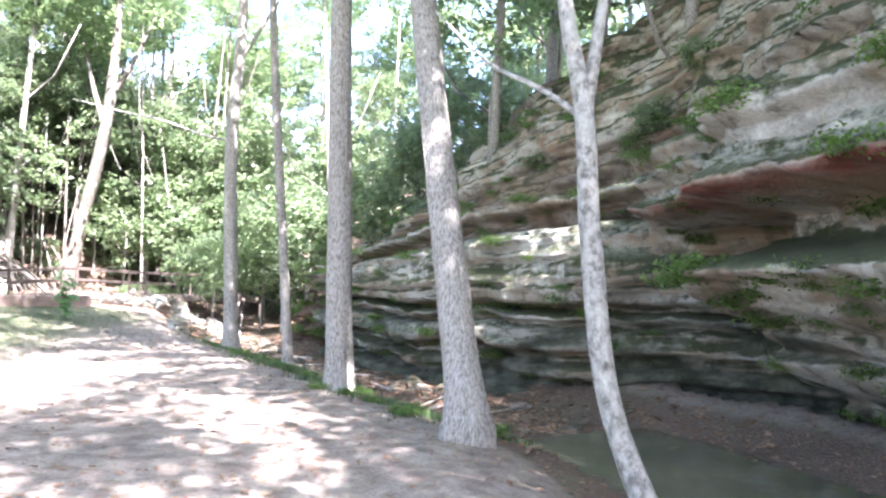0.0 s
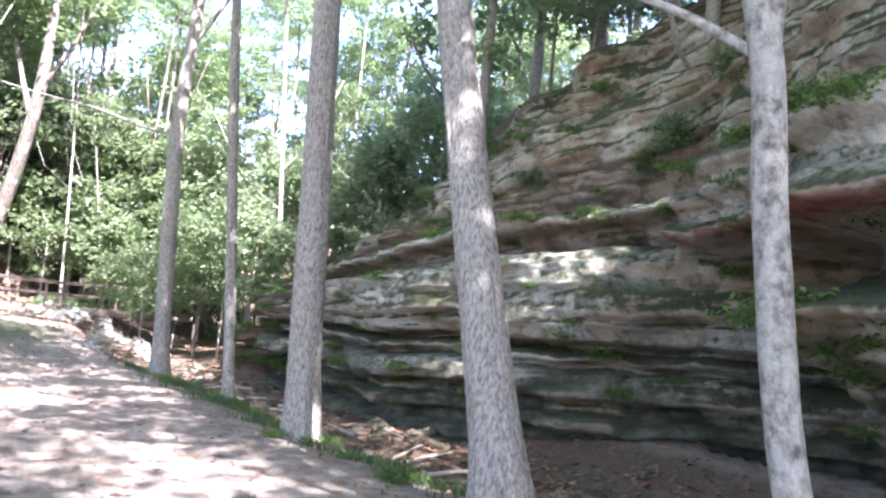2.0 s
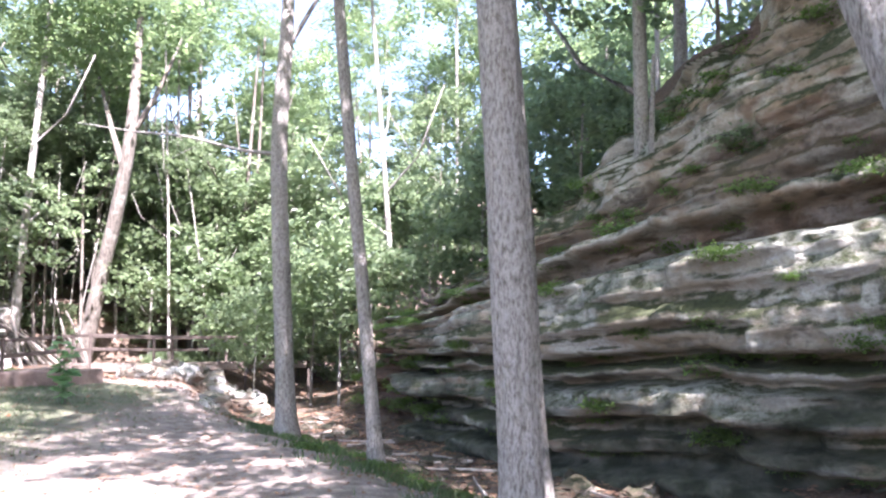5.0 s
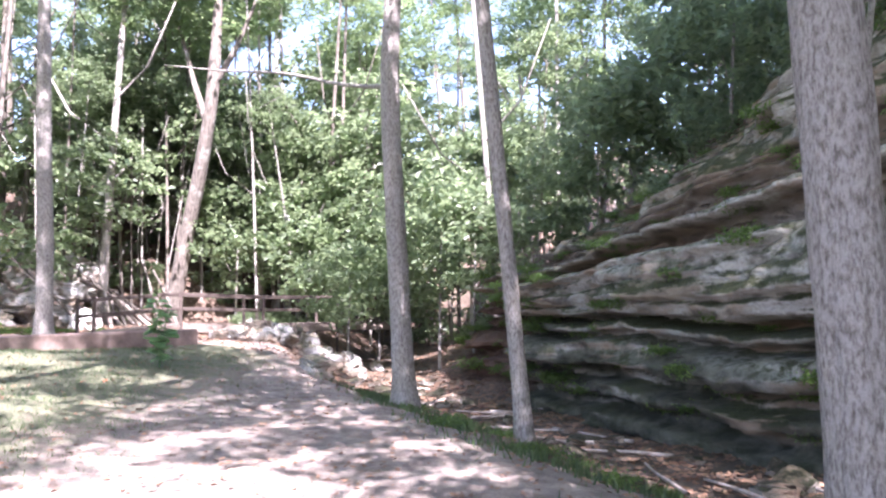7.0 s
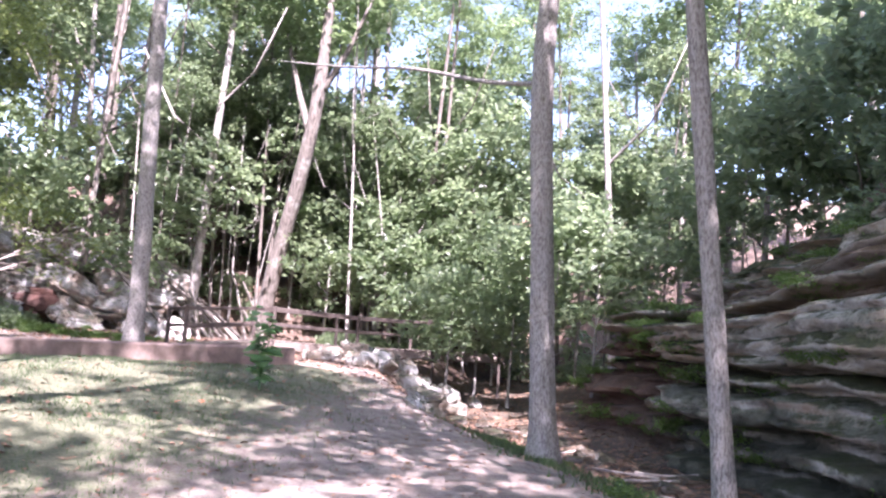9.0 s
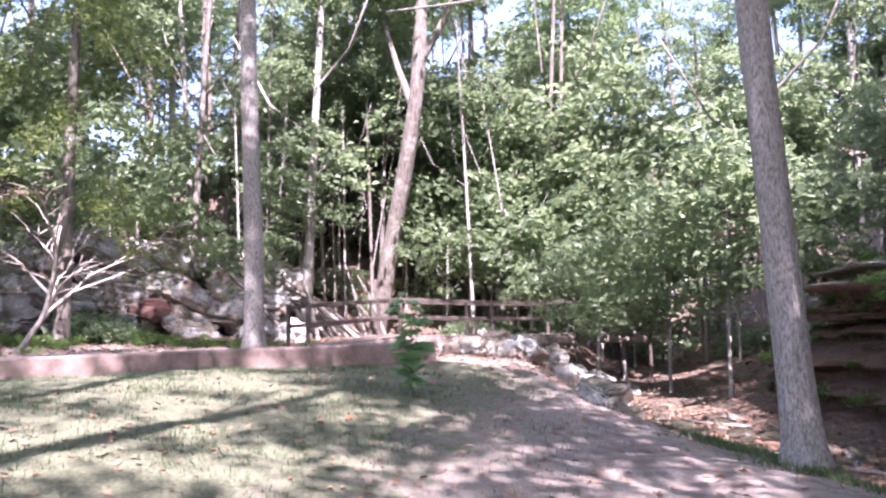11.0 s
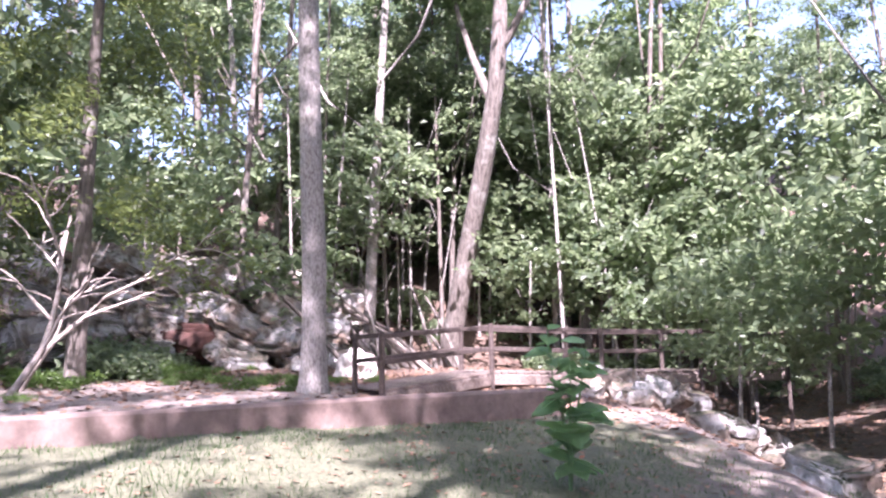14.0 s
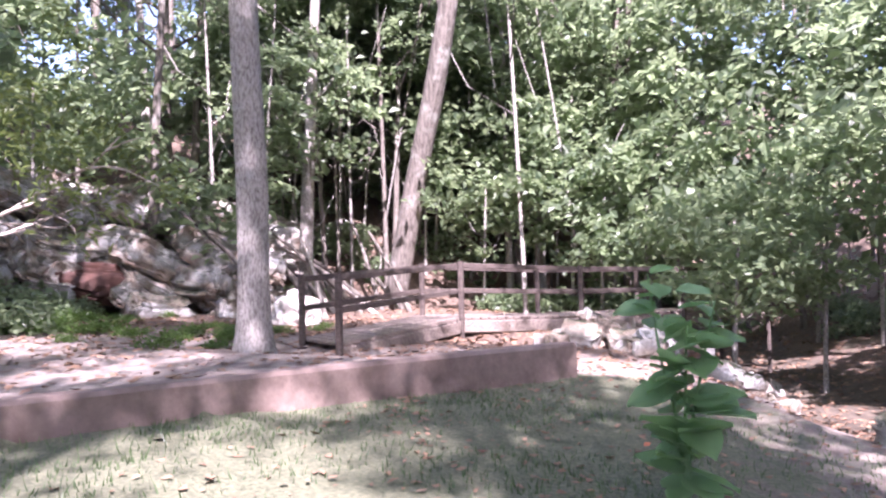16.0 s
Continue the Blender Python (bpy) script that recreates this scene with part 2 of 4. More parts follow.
def height(x, y):
    x, y = np.asarray(x, float), np.asarray(y, float)
    d, _, _ = near_line(CREEK, x, y)
    up = -0.3 + 0.66 * smooth(7, 13.5, -x) + 0.035 * np.maximum(0, -x - 13.5) + 0.04 * waves(x, y)
    wd, ws, wa = near_line(WALL, x, y)
    terrace = 0.56 + 0.02 * waves(x * 1.5, y) + 0.02 * np.maximum(0, -x - 15) - 0.42 * smooth(21.2, 24.2, y) * smooth(-20, -17, x)
    behind = (ws > 0) & (wa > 0.01)
    past = smooth(22.3, 23.2, y) * smooth(-11.0, -13.2, x)
    up = np.where(behind & (y < 22.5), np.maximum(up, terrace), up + (np.maximum(up, terrace) - up) * past)
    side_hill = np.maximum(0, (x + 21.5) * -0.8 + (y - 26.5) * 0.6 - 0.5)
    up = up + 0.5 * np.minimum(side_hill, 14) * smooth(0, 3, side_hill)
    back = np.maximum(0, y - 38)
    up = up + 0.1 * np.minimum(back, 60)
    right_back = np.maximum(0, (x + 6) * 0.8 + (y - 30) * 0.5) * smooth(27, 32, y)
    up = up + 0.2 * np.minimum(right_back, 20)
    bed = -0.82 + 0.05 * waves(x * 2, y * 2) + 0.25 * smooth(26, 40, y)
    h = bed + (up - bed) * smooth(0.5, 2.9 + 0.3 * waves(x * 0.7, y * 0.7, 3), d)
    e, cs, ca = near_line(CLIFF, x, y)
    inside = np.where(cs > 0, e, 0)
    hill = cliff_top(ca) - 0.25 + 0.3 * np.minimum(np.maximum(inside - 3, 0), 12) + 0.15 * waves(x, y, 2)
    k = smooth(1.4, 3.4, inside)
    h = np.where(inside > 0, -0.75 + (hill + 0.75) * k, h)
    return h + 0.012 * waves(x * 5, y * 5, 1)


def axis(lo, hi, step):
    core = list(np.arange(lo, hi, step))
    grow, v, w = step, lo, hi
    left, right = [], []
    while v > -700:
        grow *= 1.14
        v -= grow
        left.append(v)
        w += grow
        right.append(w)
    return np.array(left[::-1] + core + right)


def ground():
    xs, ys = axis(-23, 5, 0.15), axis(1, 33, 0.15)
    X, Y = np.meshgrid(xs, ys, indexing="xy")
    Z = height(X, Y)
    rng = np.random.default_rng(5)
    Z += rng.normal(0, 0.006, Z.shape) * (np.hypot(X + 7, Y - 14) < 22)
    me = mesh("ground", np.stack([X, Y, Z], -1).reshape(-1, 3), grid_faces(len(ys), len(xs)), M_GROUND)
    d, _, _ = near_line(CREEK, X, Y)
    wd, ws, wa = near_line(WALL, X, Y)
    lawn = smooth(-7.0, -11.5, X + 0.25 * (Y - 18)) * (1 - smooth(0.0, 0.5, np.where(ws > 0, wd, 0))) * smooth(24, 22.5, Y)
    verge = 0.75 * smooth(1.3, 1.7, d) * smooth(3.0, 2.2, d)
    e, cs, _ = near_line(CLIFF, X, Y)
    litter = np.maximum(np.maximum(smooth(23.5, 26, Y), smooth(0.4, 1.2, np.where(cs > 0, e, 0))), 0.9 * smooth(2.4, 1.4, d))
    litter = np.maximum(litter, smooth(-18, -21, X) * 0.8)
    mud = smooth(1.7, 0.7, d) * 0.7
    col = me.color_attributes.new("cover", "FLOAT_COLOR", "POINT")
    lawn = np.maximum(lawn * 0.7, verge * 0.3)
    data = np.stack([lawn, litter * 1.0, mud, np.ones_like(lawn)], -1).astype(np.float32)
    col.data.foreach_set("color", data.ravel())
    return tagged(new("ground", me), "pale trodden dirt and thin grass with leaf litter", "ground", kind="structure")


ground()


def creek_water():
    pts = []
    for i, (x, y) in enumerate([(6.4, 3.2), (3.7, 8.2), (2.7, 10.9), (1.3, 12.7)]):
        pts.append((x, y))
    v, f = [], []
    for i, (x, y) in enumerate(pts):
        a, b = pts[max(i - 1, 0)], pts[min(i + 1, len(pts) - 1)]
        t = Vector((b[0] - a[0], b[1] - a[1])).normalized()
        for k in (-1.6, 1.6):
            v.append((x - t.y * k, y + t.x * k, -0.73))
    for i in range(len(pts) - 1):
        f.append((2 * i, 2 * i + 1, 2 * i + 3, 2 * i + 2))
    tagged(new("water", mesh("water", v, f, M_WATER)), "still shallow murky green creek pool below the cliff", "water", kind="structure")


creek_water()


# ---- cliff ----
def curve_points(pts, step):
    out = []
    n = len(pts)
    for i in range(n - 1):
        p0, p1, p2, p3 = (Vector(pts[max(0, min(n - 1, k))]) for k in (i - 1, i, i + 1, i + 2))
        m = max(2, int((p2 - p1).length / step))
        for j in range(m):
            t = j / m
            out.append(0.5 * (2 * p1 + (p2 - p0) * t + (2 * p0 - 5 * p1 + 4 * p2 - p3) * t * t + (3 * p1 - p0 - 3 * p2 + p3) * t ** 3))
    out.append(Vector(pts[-1]))
    return out


def fractal(x, y, z, octaves=4):
    return noise.fractal(Vector((x, y, z)), 0.9, 2.1, octaves, noise_basis="PERLIN_ORIGINAL")


# heights of the beds where the cliff stands nearest, and how far each stands out
LAYER_Z = [-1.0, -0.62, -0.56, -0.4, -0.35, -0.18, -0.14, 0.0, 0.05, 0.1, 0.2, 0.42, 0.47, 0.54, 0.6, 0.7, 0.74, 0.82, 0.88, 1.15, 1.2, 1.25, 1.6, 1.64, 1.7, 2.2, 2.3, 2.38, 2.7, 2.76, 2.82, 2.95, 3.02, 3.1, 3.5, 3.55, 3.9, 3.95, 4.05, 4.75, 4.85, 5.4, 5.46, 6.0, 6.1, 9.0]
LAYER_O = [0.35, 0.3, 0.02, 0.0, 0.28, 0.3, 0.0, 0.02, 0.1, 0.5, 0.56, 0.5, 0.12, 0.1, 0.38, 0.36, -0.12, -0.1, 0.5, 0.58, 0.44, 0.56, 0.52, 0.42, 0.55, 0.48, 0.3, -0.2, -0.26, 0.05, 0.2, 0.16, -0.3, -0.5, -0.46, -0.6, -0.55, -0.85, -0.66, -0.75, -1.1, -1.1, -1.3, -1.4, -1.7, -2.6]


def cliff():
    cps = curve_points(CLIFF, 0.085)
    run, s = 0.0, [0.0]
    for a, b in zip(cps, cps[1:]):
        run += (b - a).length
        s.append(run)
    rows, back = 190, 10
    n = len(cps)
    V = np.zeros((n, rows + back, 3))
    iron, earth, low_dark, pale = (np.zeros((n, rows + back)) for _ in range(4))
    normals = []
    for i in range(n):
        t = (cps[min(i + 14, n - 1)] - cps[max(i - 14, 0)]).normalized()
        normals.append(Vector((t.y, -t.x)))
    S = np.array(s)
    TOP = cliff_top(S)
    s_low, s_high = (float(near_line(CLIFF, np.array([px]), np.array([py]))[2][0]) for px, py in ((-2.7, 19.6), (2.6, 15.2)))
    s_prow = float(near_line(CLIFF, np.array([3.6]), np.array([14.0]))[2][0])
    for i in range(n):
        p, q, si, top = cps[i], normals[i], s[i], TOP[i]
        prow = float(smooth(s_prow - 1.5, s_prow - 0.9, si))
        jut = 1.2 + 1.15 * float(smooth(s_prow - 0.9, s_prow + 1.9, si))
        cave = float(smooth(s_prow - 2.2, s_prow + 0.6, si))
        block = float(smooth(s_prow + 1.3, s_prow + 1.8, si))
        fan = 0.57 + 0.43 * min(1.15, max(-0.4, (si - s_low) / (s_high - s_low)))
        for j in range(rows):
            z = -1.0 + (top + 1.0) * j / (rows - 1)
            w = z if z < 0.8 else 0.8 + (z - 0.8) / fan
            w += 0.12 * fractal(si * 0.35, 0, 3, 3) + 0.05 * fractal(si * 1.6, z * 0.3, 8, 2)
            o = 1.3 * float(np.interp(w, LAYER_Z, LAYER_O))
            o *= 0.75 + 0.5 * (0.5 + 0.5 * noise.noise(Vector((si * 0.8, z * 1.3, 1))))
            face = o
            o -= 1.5 * cave * float(smooth(2.6, 2.1, z))
            if prow > 0:
                zc = 2.1 + 0.1 * (1 - cave) + 0.1 * fractal(si * 0.9, 5, 0, 3)
                over = float(smooth(zc - 0.12, zc + 0.1, z))
                shelf = jut - 0.1 * float(smooth(zc + 0.16, zc + 0.22, z)) + 0.14 * float(smooth(zc + 0.28, zc + 0.34, z)) - 0.3 * max(0, z - 2.6) - 0.3 * float(smooth(3.0, 3.12, z)) - 0.25 * float(smooth(3.5, 3.58, z)) + 0.1 * math.sin(si * 2.1)
                lean_out = 2.2 - 1.35 * max(0.0, 1.25 - z)
                low = block * (lean_out - 1.3 * float(smooth(1.3, 1.7, z)) + 0.3 * face) + (1 - block) * (o + 0.5 * float(smooth(1.5, 2.2, z)))
                o = (1 - prow) * o + prow * (over * (shelf + 0.45 * face) + (1 - over) * low)
                band = math.exp(-((z - zc - 0.06) / 0.05) ** 2) * (0.2 + 1.1 * (0.5 + 0.5 * noise.noise(Vector((si * 1.3, z * 4, 4)))))
                iron[i, j] = min(1, prow * band * 1.2)
            hollow = float(smooth(9.9, 7.9, si)) * float(smooth(1.5, 1.2, z))
            o -= 1.3 * hollow - 0.9 * hollow * float(smooth(0.9, -0.6, z))
            patch = 0.5 + 0.5 * noise.noise(Vector((si * 0.7, w * 1.5, 21)))
            brown = float(smooth(2.98, 3.06, w) * smooth(4.2, 4.0, w)) + float(smooth(2.3, 2.36, w) * smooth(2.8, 2.72, w))
            earth[i, j] = max(hollow, (1 - prow) * brown * (0.2 + 0.6 * patch))
            lip = float(smooth(2.76, 2.84, w) * smooth(3.03, 2.98, w)) + float(smooth(1.5, 2.0, w) * smooth(2.32, 2.28, w)) + float(smooth(0.12, 0.2, w) * smooth(0.5, 0.44, w))
            lip = (1 - prow) * lip + prow * float(smooth(2.28, 2.4, z) * smooth(3.05, 2.9, z))
            pale[i, j] = min(1.0, lip * (0.9 * patch))
            crack = fractal(si * 0.9, z * 1.1, 2, 5)
            cell = noise.voronoi(Vector((si * 0.75, w * 1.6, 0)))[0]
            slab = noise.cell(Vector((si * 0.5 + 0.4 * math.floor(w * 2.4), math.floor(w * 2.4), 0)))
            o += 0.2 * (slab - 0.5) * (1 if z > 0.2 else 0.4)
            o += 0.07 * noise.cell(Vector((si * 1.1 + math.floor(w * 5) * 0.37, math.floor(w * 5), 5))) - 0.03
            o += 0.16 * crack + 0.07 * min(1.0, (cell[1] - cell[0]) * 5) + 0.05 * fractal(si * 4, w * 9, 6, 3)
            o += 0.02 * abs(math.sin(w * 17 + fractal(si * 0.5, 1, 1, 2) * 5))
            # darker towards the cliff's foot, broken up by noise
            low_dark[i, j] = min(1.0, max(0.0, 0.08 + (0.66 - w) * 0.95 + 1.3 * fractal(si * 0.8, z * 2.6, 12, 5)))
            o -= 0.8 * float(smooth(top - 0.7, top + 0.1, z))
            V[i, j] = (p.x + q.x * o, p.y + q.y * o, z)
        base = V[i, rows - 1]
        for k in range(back):
            f = (k + 1) / back
            V[i, rows + k] = (base[0] - q.x * 5.0 * f, base[1] - q.y * 5.0 * f, base[2] + 0.3 * f + 0.25 * fractal(si * 0.7, f * 3, 9, 3) - 1.6 * f * f * f)
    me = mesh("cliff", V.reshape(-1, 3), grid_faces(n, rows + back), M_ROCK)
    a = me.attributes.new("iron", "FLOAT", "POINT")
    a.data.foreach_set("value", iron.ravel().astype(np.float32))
    for label, values in (("earth", earth), ("low_dark", low_dark), ("pale", pale)):
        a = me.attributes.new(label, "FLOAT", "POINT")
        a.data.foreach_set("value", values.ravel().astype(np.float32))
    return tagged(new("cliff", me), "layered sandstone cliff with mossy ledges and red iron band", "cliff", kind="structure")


CLIFF_OB = cliff()


# ---- foliage ----
def leaf_cloud(name, centres, per, spread, size, mat, seed, flat=0.45, long=1.0):
    """Many small folded leaves in clumps round the given centres."""
    rng = np.random.default_rng(seed)
    c = np.repeat(np.asarray(centres, float), per, axis=0)
    n = len(c)
    pos = c + rng.normal(0, 1, (n, 3)) * np.array([spread, spread, spread * flat])
    nrm = rng.normal(0, 0.55, (n, 3)) + np.array([0, 0, 1.0])
    nrm /= np.linalg.norm(nrm, axis=1)[:, None]
    ax = np.cross(nrm, rng.normal(0, 1, (n, 3)))
    ax /= np.linalg.norm(ax, axis=1)[:, None]
    bx = np.cross(nrm, ax)
    ln = (size * rng.uniform(0.6, 1.3, n))[:, None]
    wd = ln * rng.uniform(0.5, 0.75, n)[:, None] / long
    fold = nrm * ln * 0.15
    v = np.stack([pos - ax * ln * 0.5, pos + bx * wd * 0.5 + fold, pos + ax * ln * 0.5 - fold * 0.6, pos - bx * wd * 0.5 + fold], 1).reshape(-1, 3)
    k = np.arange(n) * 4
    f = np.concatenate([np.stack([k, k + 1, k + 2], 1), np.stack([k, k + 2, k + 3], 1)])
    return mesh(name, v, f, mat, False)


def tube(path, radii, sides, wobble=0.0, seed=0):
    """Rings round a path of points: verts and faces, tapered, rough where wobble is set."""
    rings = []
    for i, p in enumerate(path):
        p = Vector(p)
        d = (Vector(path[min(i + 1, len(path) - 1)]) - Vector(path[max(i - 1, 0)])).normalized()
        a = d.orthogonal().normalized() if abs(d.z) < 0.9 else (Vector((1, 0, 0)) - d * d.x).normalized()
        b = d.cross(a)
        for k in range(sides):
            g = 2 * math.pi * k / sides
            r = radii[i]
            if wobble:
                r *= 1 + wobble * fractal(math.cos(g) * 3 + seed, math.sin(g) * 3, p.z * 0.6, 2) + wobble * 0.5 * noise.noise(Vector((math.cos(g) * 9, math.sin(g) * 9, p.z * 2.2 + seed)))
            rings.append(tuple(p + (a * math.cos(g) + b * math.sin(g)) * r))
    f = grid_faces(len(path), sides, True).tolist()
    f.append(tuple(range(len(path) * sides - sides, len(path) * sides)))
    return rings, f


def joined(name, tubes, mat):
    v, f = [], []
    for tv, tf in tubes:
        o = len(v)
        v += tv
        f += [tuple(i + o for i in face) for face in tf]
    return mesh(name, v, f, mat)


def bent(points, steps):
    """A smooth path through a few points."""
    pts = [Vector(p) for p in points]
    n, out = len(pts), []
    for i in range(n - 1):
        p0, p1, p2, p3 = (pts[max(0, min(n - 1, k))] for k in (i - 1, i, i + 1, i + 2))
        for j in range(steps):
            t = j / steps
            out.append(0.5 * (2 * p1 + (p2 - p0) * t + (2 * p0 - 5 * p1 + 4 * p2 - p3) * t * t + (3 * p1 - p0 - 3 * p2 + p3) * t ** 3))
    out.append(pts[-1])
    return out


def crown_centres(rng, radius, tall, count, hollow=0.35):
    out = []
    while len(out) < count:
        p = rng.uniform(-1, 1, 3)
        r = np.linalg.norm(p)
        if hollow < r < 1 and noise.noise(Vector((p * 2.3).tolist()) + Vector((radius, tall, count))) > -0.12:
            out.append(p * (radius, radius, tall))
    return np.array(out)


RNG = np.random.default_rng(11)
CANOPY = [leaf_cloud("crown", crown_centres(RNG, 3.6, 3.4, 110), 62, 0.42, 0.2, M_LEAF, 21 + i) for i in range(3)]
AIRY = [leaf_cloud("crown", crown_centres(RNG, 3.6, 3.6, 92, 0.25), 48, 0.32, 0.22, M_LEAF, 25 + i, 0.42) for i in range(3)]
UNDER = [leaf_cloud("crown", crown_centres(RNG, 1.9, 1.8, 50, 0.1), 34, 0.25, 0.245, M_LEAF2, 31 + i, 0.4) for i in range(4)]
SHRUB = [leaf_cloud("foliage", crown_centres(RNG, 0.6, 0.5, 26, 0.1), 26, 0.16, 0.14, M_LEAF2, 41 + i, 0.4) for i in range(3)]
FERN = [leaf_cloud("foliage", crown_centres(RNG, 0.42, 0.1, 18, 0.0), 26, 0.1, 0.075, M_FERN, 51 + i, 0.5) for i in range(3)]


def trunk_tree(base, points, radii, mat, label, limbs=(), crowns=(), sides=28, steps=16, flare=1.45, name="tree", group=""):
    """A tree whose trunk follows points (relative to its base), with limbs and leaf crowns."""
    ob = thing(name, base, label, "tree", group)
    path = bent(points, steps)
    rr = np.interp(np.linspace(0, 1, len(path)), np.linspace(0, 1, len(radii)), radii)
    rr = [r * (1 + (flare - 1) * math.exp(-max(0, p.z + 0.05) * 4.0)) for r, p in zip(rr, path)]
    part_mesh("trunk", joined("trunk", [tube(path, rr, sides, 0.09, base[0])], mat), ob)
    for pts, r0 in limbs:
        lp = bent(pts, 8)
        part_mesh("limb", joined("limb", [tube(lp, np.linspace(r0, r0 * 0.3, len(lp)), 10, 0.05, base[1])], mat), ob)
    for k, (pos, sc) in enumerate(crowns):
        c = part_mesh("crown", AIRY[(k + int(abs(base[0]) * 7)) % 3], ob)
        c.location, c.scale, c.rotation_euler = pos, (sc, sc, sc * 0.9), (0, 0, base[1] + k)
    return ob


# trees along the creek bank
trunk_tree((1.72, 8.33, -0.5), [(0.08, -0.1, -0.2), (0, 0, 0.1), (-0.28, -0.02, 0.9), (-0.41, -0.06, 2.0), (-0.46, -0.08, 2.8), (-0.62, 0, 3.8), (-0.85, 0.3, 6.5), (-1.0, 0.6, 9)],
           [0.085, 0.08, 0.075, 0.074, 0.07, 0.05, 0.04, 0.03], M_BIRCH, "slender pale-barked tree, curved and forked, by the creek",
           limbs=[([(-0.45, -0.08, 2.75), (-0.36, 0, 3.4), (-0.1, 0.3, 5), (0.4, 0.8, 8)], 0.055),
                  ([(-0.43, -0.08, 2.72), (-0.75, 0.1, 3.0), (-1.15, 0.25, 3.25), (-1.6, 0.5, 3.75)], 0.028)],
           crowns=[((-0.6, 0.6, 9.6), 0.75)])
trunk_tree((0.27, 10.12, -0.17), [(0, 0, -0.3), (0, 0, 0.1), (-0.23, 0.34, 1.5), (-0.57, 0.86, 3.6), (-1.0, 1.4, 7), (-1.3, 1.8, 12)],
           [0.195, 0.175, 0.16, 0.145, 0.12, 0.08], M_BARK, "tall grey plated-bark tree leaning over the trodden dirt", sides=72, steps=44,
           limbs=[([(-1.0, 1.25, 7.4), (-1.7, 1.6, 9), (-2.6, 2.2, 10.2)], 0.06), ([(-1.1, 1.3, 8.4), (-0.3, 0.5, 10), (0.6, -0.3, 11.5)], 0.05)],
           crowns=[((-1.2, 0.4, 12.6), 1.0), ((1.2, -1.2, 11.8), 0.8)])
trunk_tree((-1.85, 13.1, -0.34), [(0, 0, -0.3), (0, 0, 0.1), (-0.05, 0, 2), (-0.13, 0.03, 5), (-0.3, 0.1, 12)],
           [0.2, 0.185, 0.17, 0.15, 0.09], M_BARK, "straight tall grey-barked tree with flared root base", sides=64, steps=44, flare=1.4,
           limbs=[([(-0.05, 0.1, 8), (0.8, 0.6, 9.5), (1.8, 1.2, 10.5)], 0.06)],
           crowns=[((-0.4, 0, 12.6), 1.05)])
trunk_tree((-4.36, 17.8, -0.56), [(0, 0, -0.3), (0, 0, 0.1), (-0.12, -0.06, 2), (-0.38, -0.25, 6), (-0.7, -0.5, 12)],
           [0.105, 0.1, 0.095, 0.085, 0.05], M_BARK, "thin straight grey tree on the grassy creek bank", sides=32, steps=24,
           crowns=[((-0.5, 0, 12.8), 0.58)])
trunk_tree((-6.55, 19.85, -0.42), [(0, 0, -0.3), (0, 0, 0.1), (-0.1, 0.04, 2), (-0.22, 0.1, 5.2), (-0.1, 0.2, 8), (-0.2, 0.4, 13)],
           [0.175, 0.165, 0.16, 0.145, 0.12, 0.08], M_BARK, "tall straight grey tree on the bank with a long bare limb", sides=44, steps=30,
           limbs=[([(-0.2, 0.12, 4.95), (-1.2, 0.5, 5.2), (-2.6, 1.0, 5.7), (-4.3, 1.7, 6.15), (-6.2, 2.4, 6.7)], 0.04), ([(-0.1, 0.2, 7), (1, 0, 8.5), (1.8, 0.3, 10)], 0.05)],
           crowns=[((0, 0.4, 13.4), 0.62)])
trunk_tree((-19.3, 31.3, 0.2), [(0, 0, -0.5), (0, 0, 0), (0.9, -0.35, 3.2), (1.9, -0.8, 6.2), (2.4, -1.0, 8.6), (2.5, -0.8, 13)],
           [0.3, 0.29, 0.25, 0.23, 0.2, 0.1], M_DARKBARK, "leaning forked tree with patchy dark bark beside footbridge", sides=40, steps=24, flare=1.15,
           limbs=[([(2.1, -0.9, 7.2), (1.4, -0.6, 8.6), (0.5, -0.3, 11)], 0.15), ([(2.35, -1, 8.3), (3.2, -0.8, 9.8), (4.0, -0.5, 12)], 0.13)],
           crowns=[((2.2, -0.6, 14), 1.2), ((0.2, -0.5, 12.5), 0.8)])
trunk_tree((-15.33, 21.8, 0.5), [(0, 0, -0.3), (0, 0, 0.1), (-0.05, 0.03, 2), (-0.2, 0.05, 5), (-0.4, 0.1, 12)],
           [0.18, 0.17, 0.165, 0.15, 0.09], M_BARK, "straight tree with pale mottled bark behind the concrete wall", sides=44, steps=30,
           crowns=[((-0.8, 0, 12.2), 0.9)])


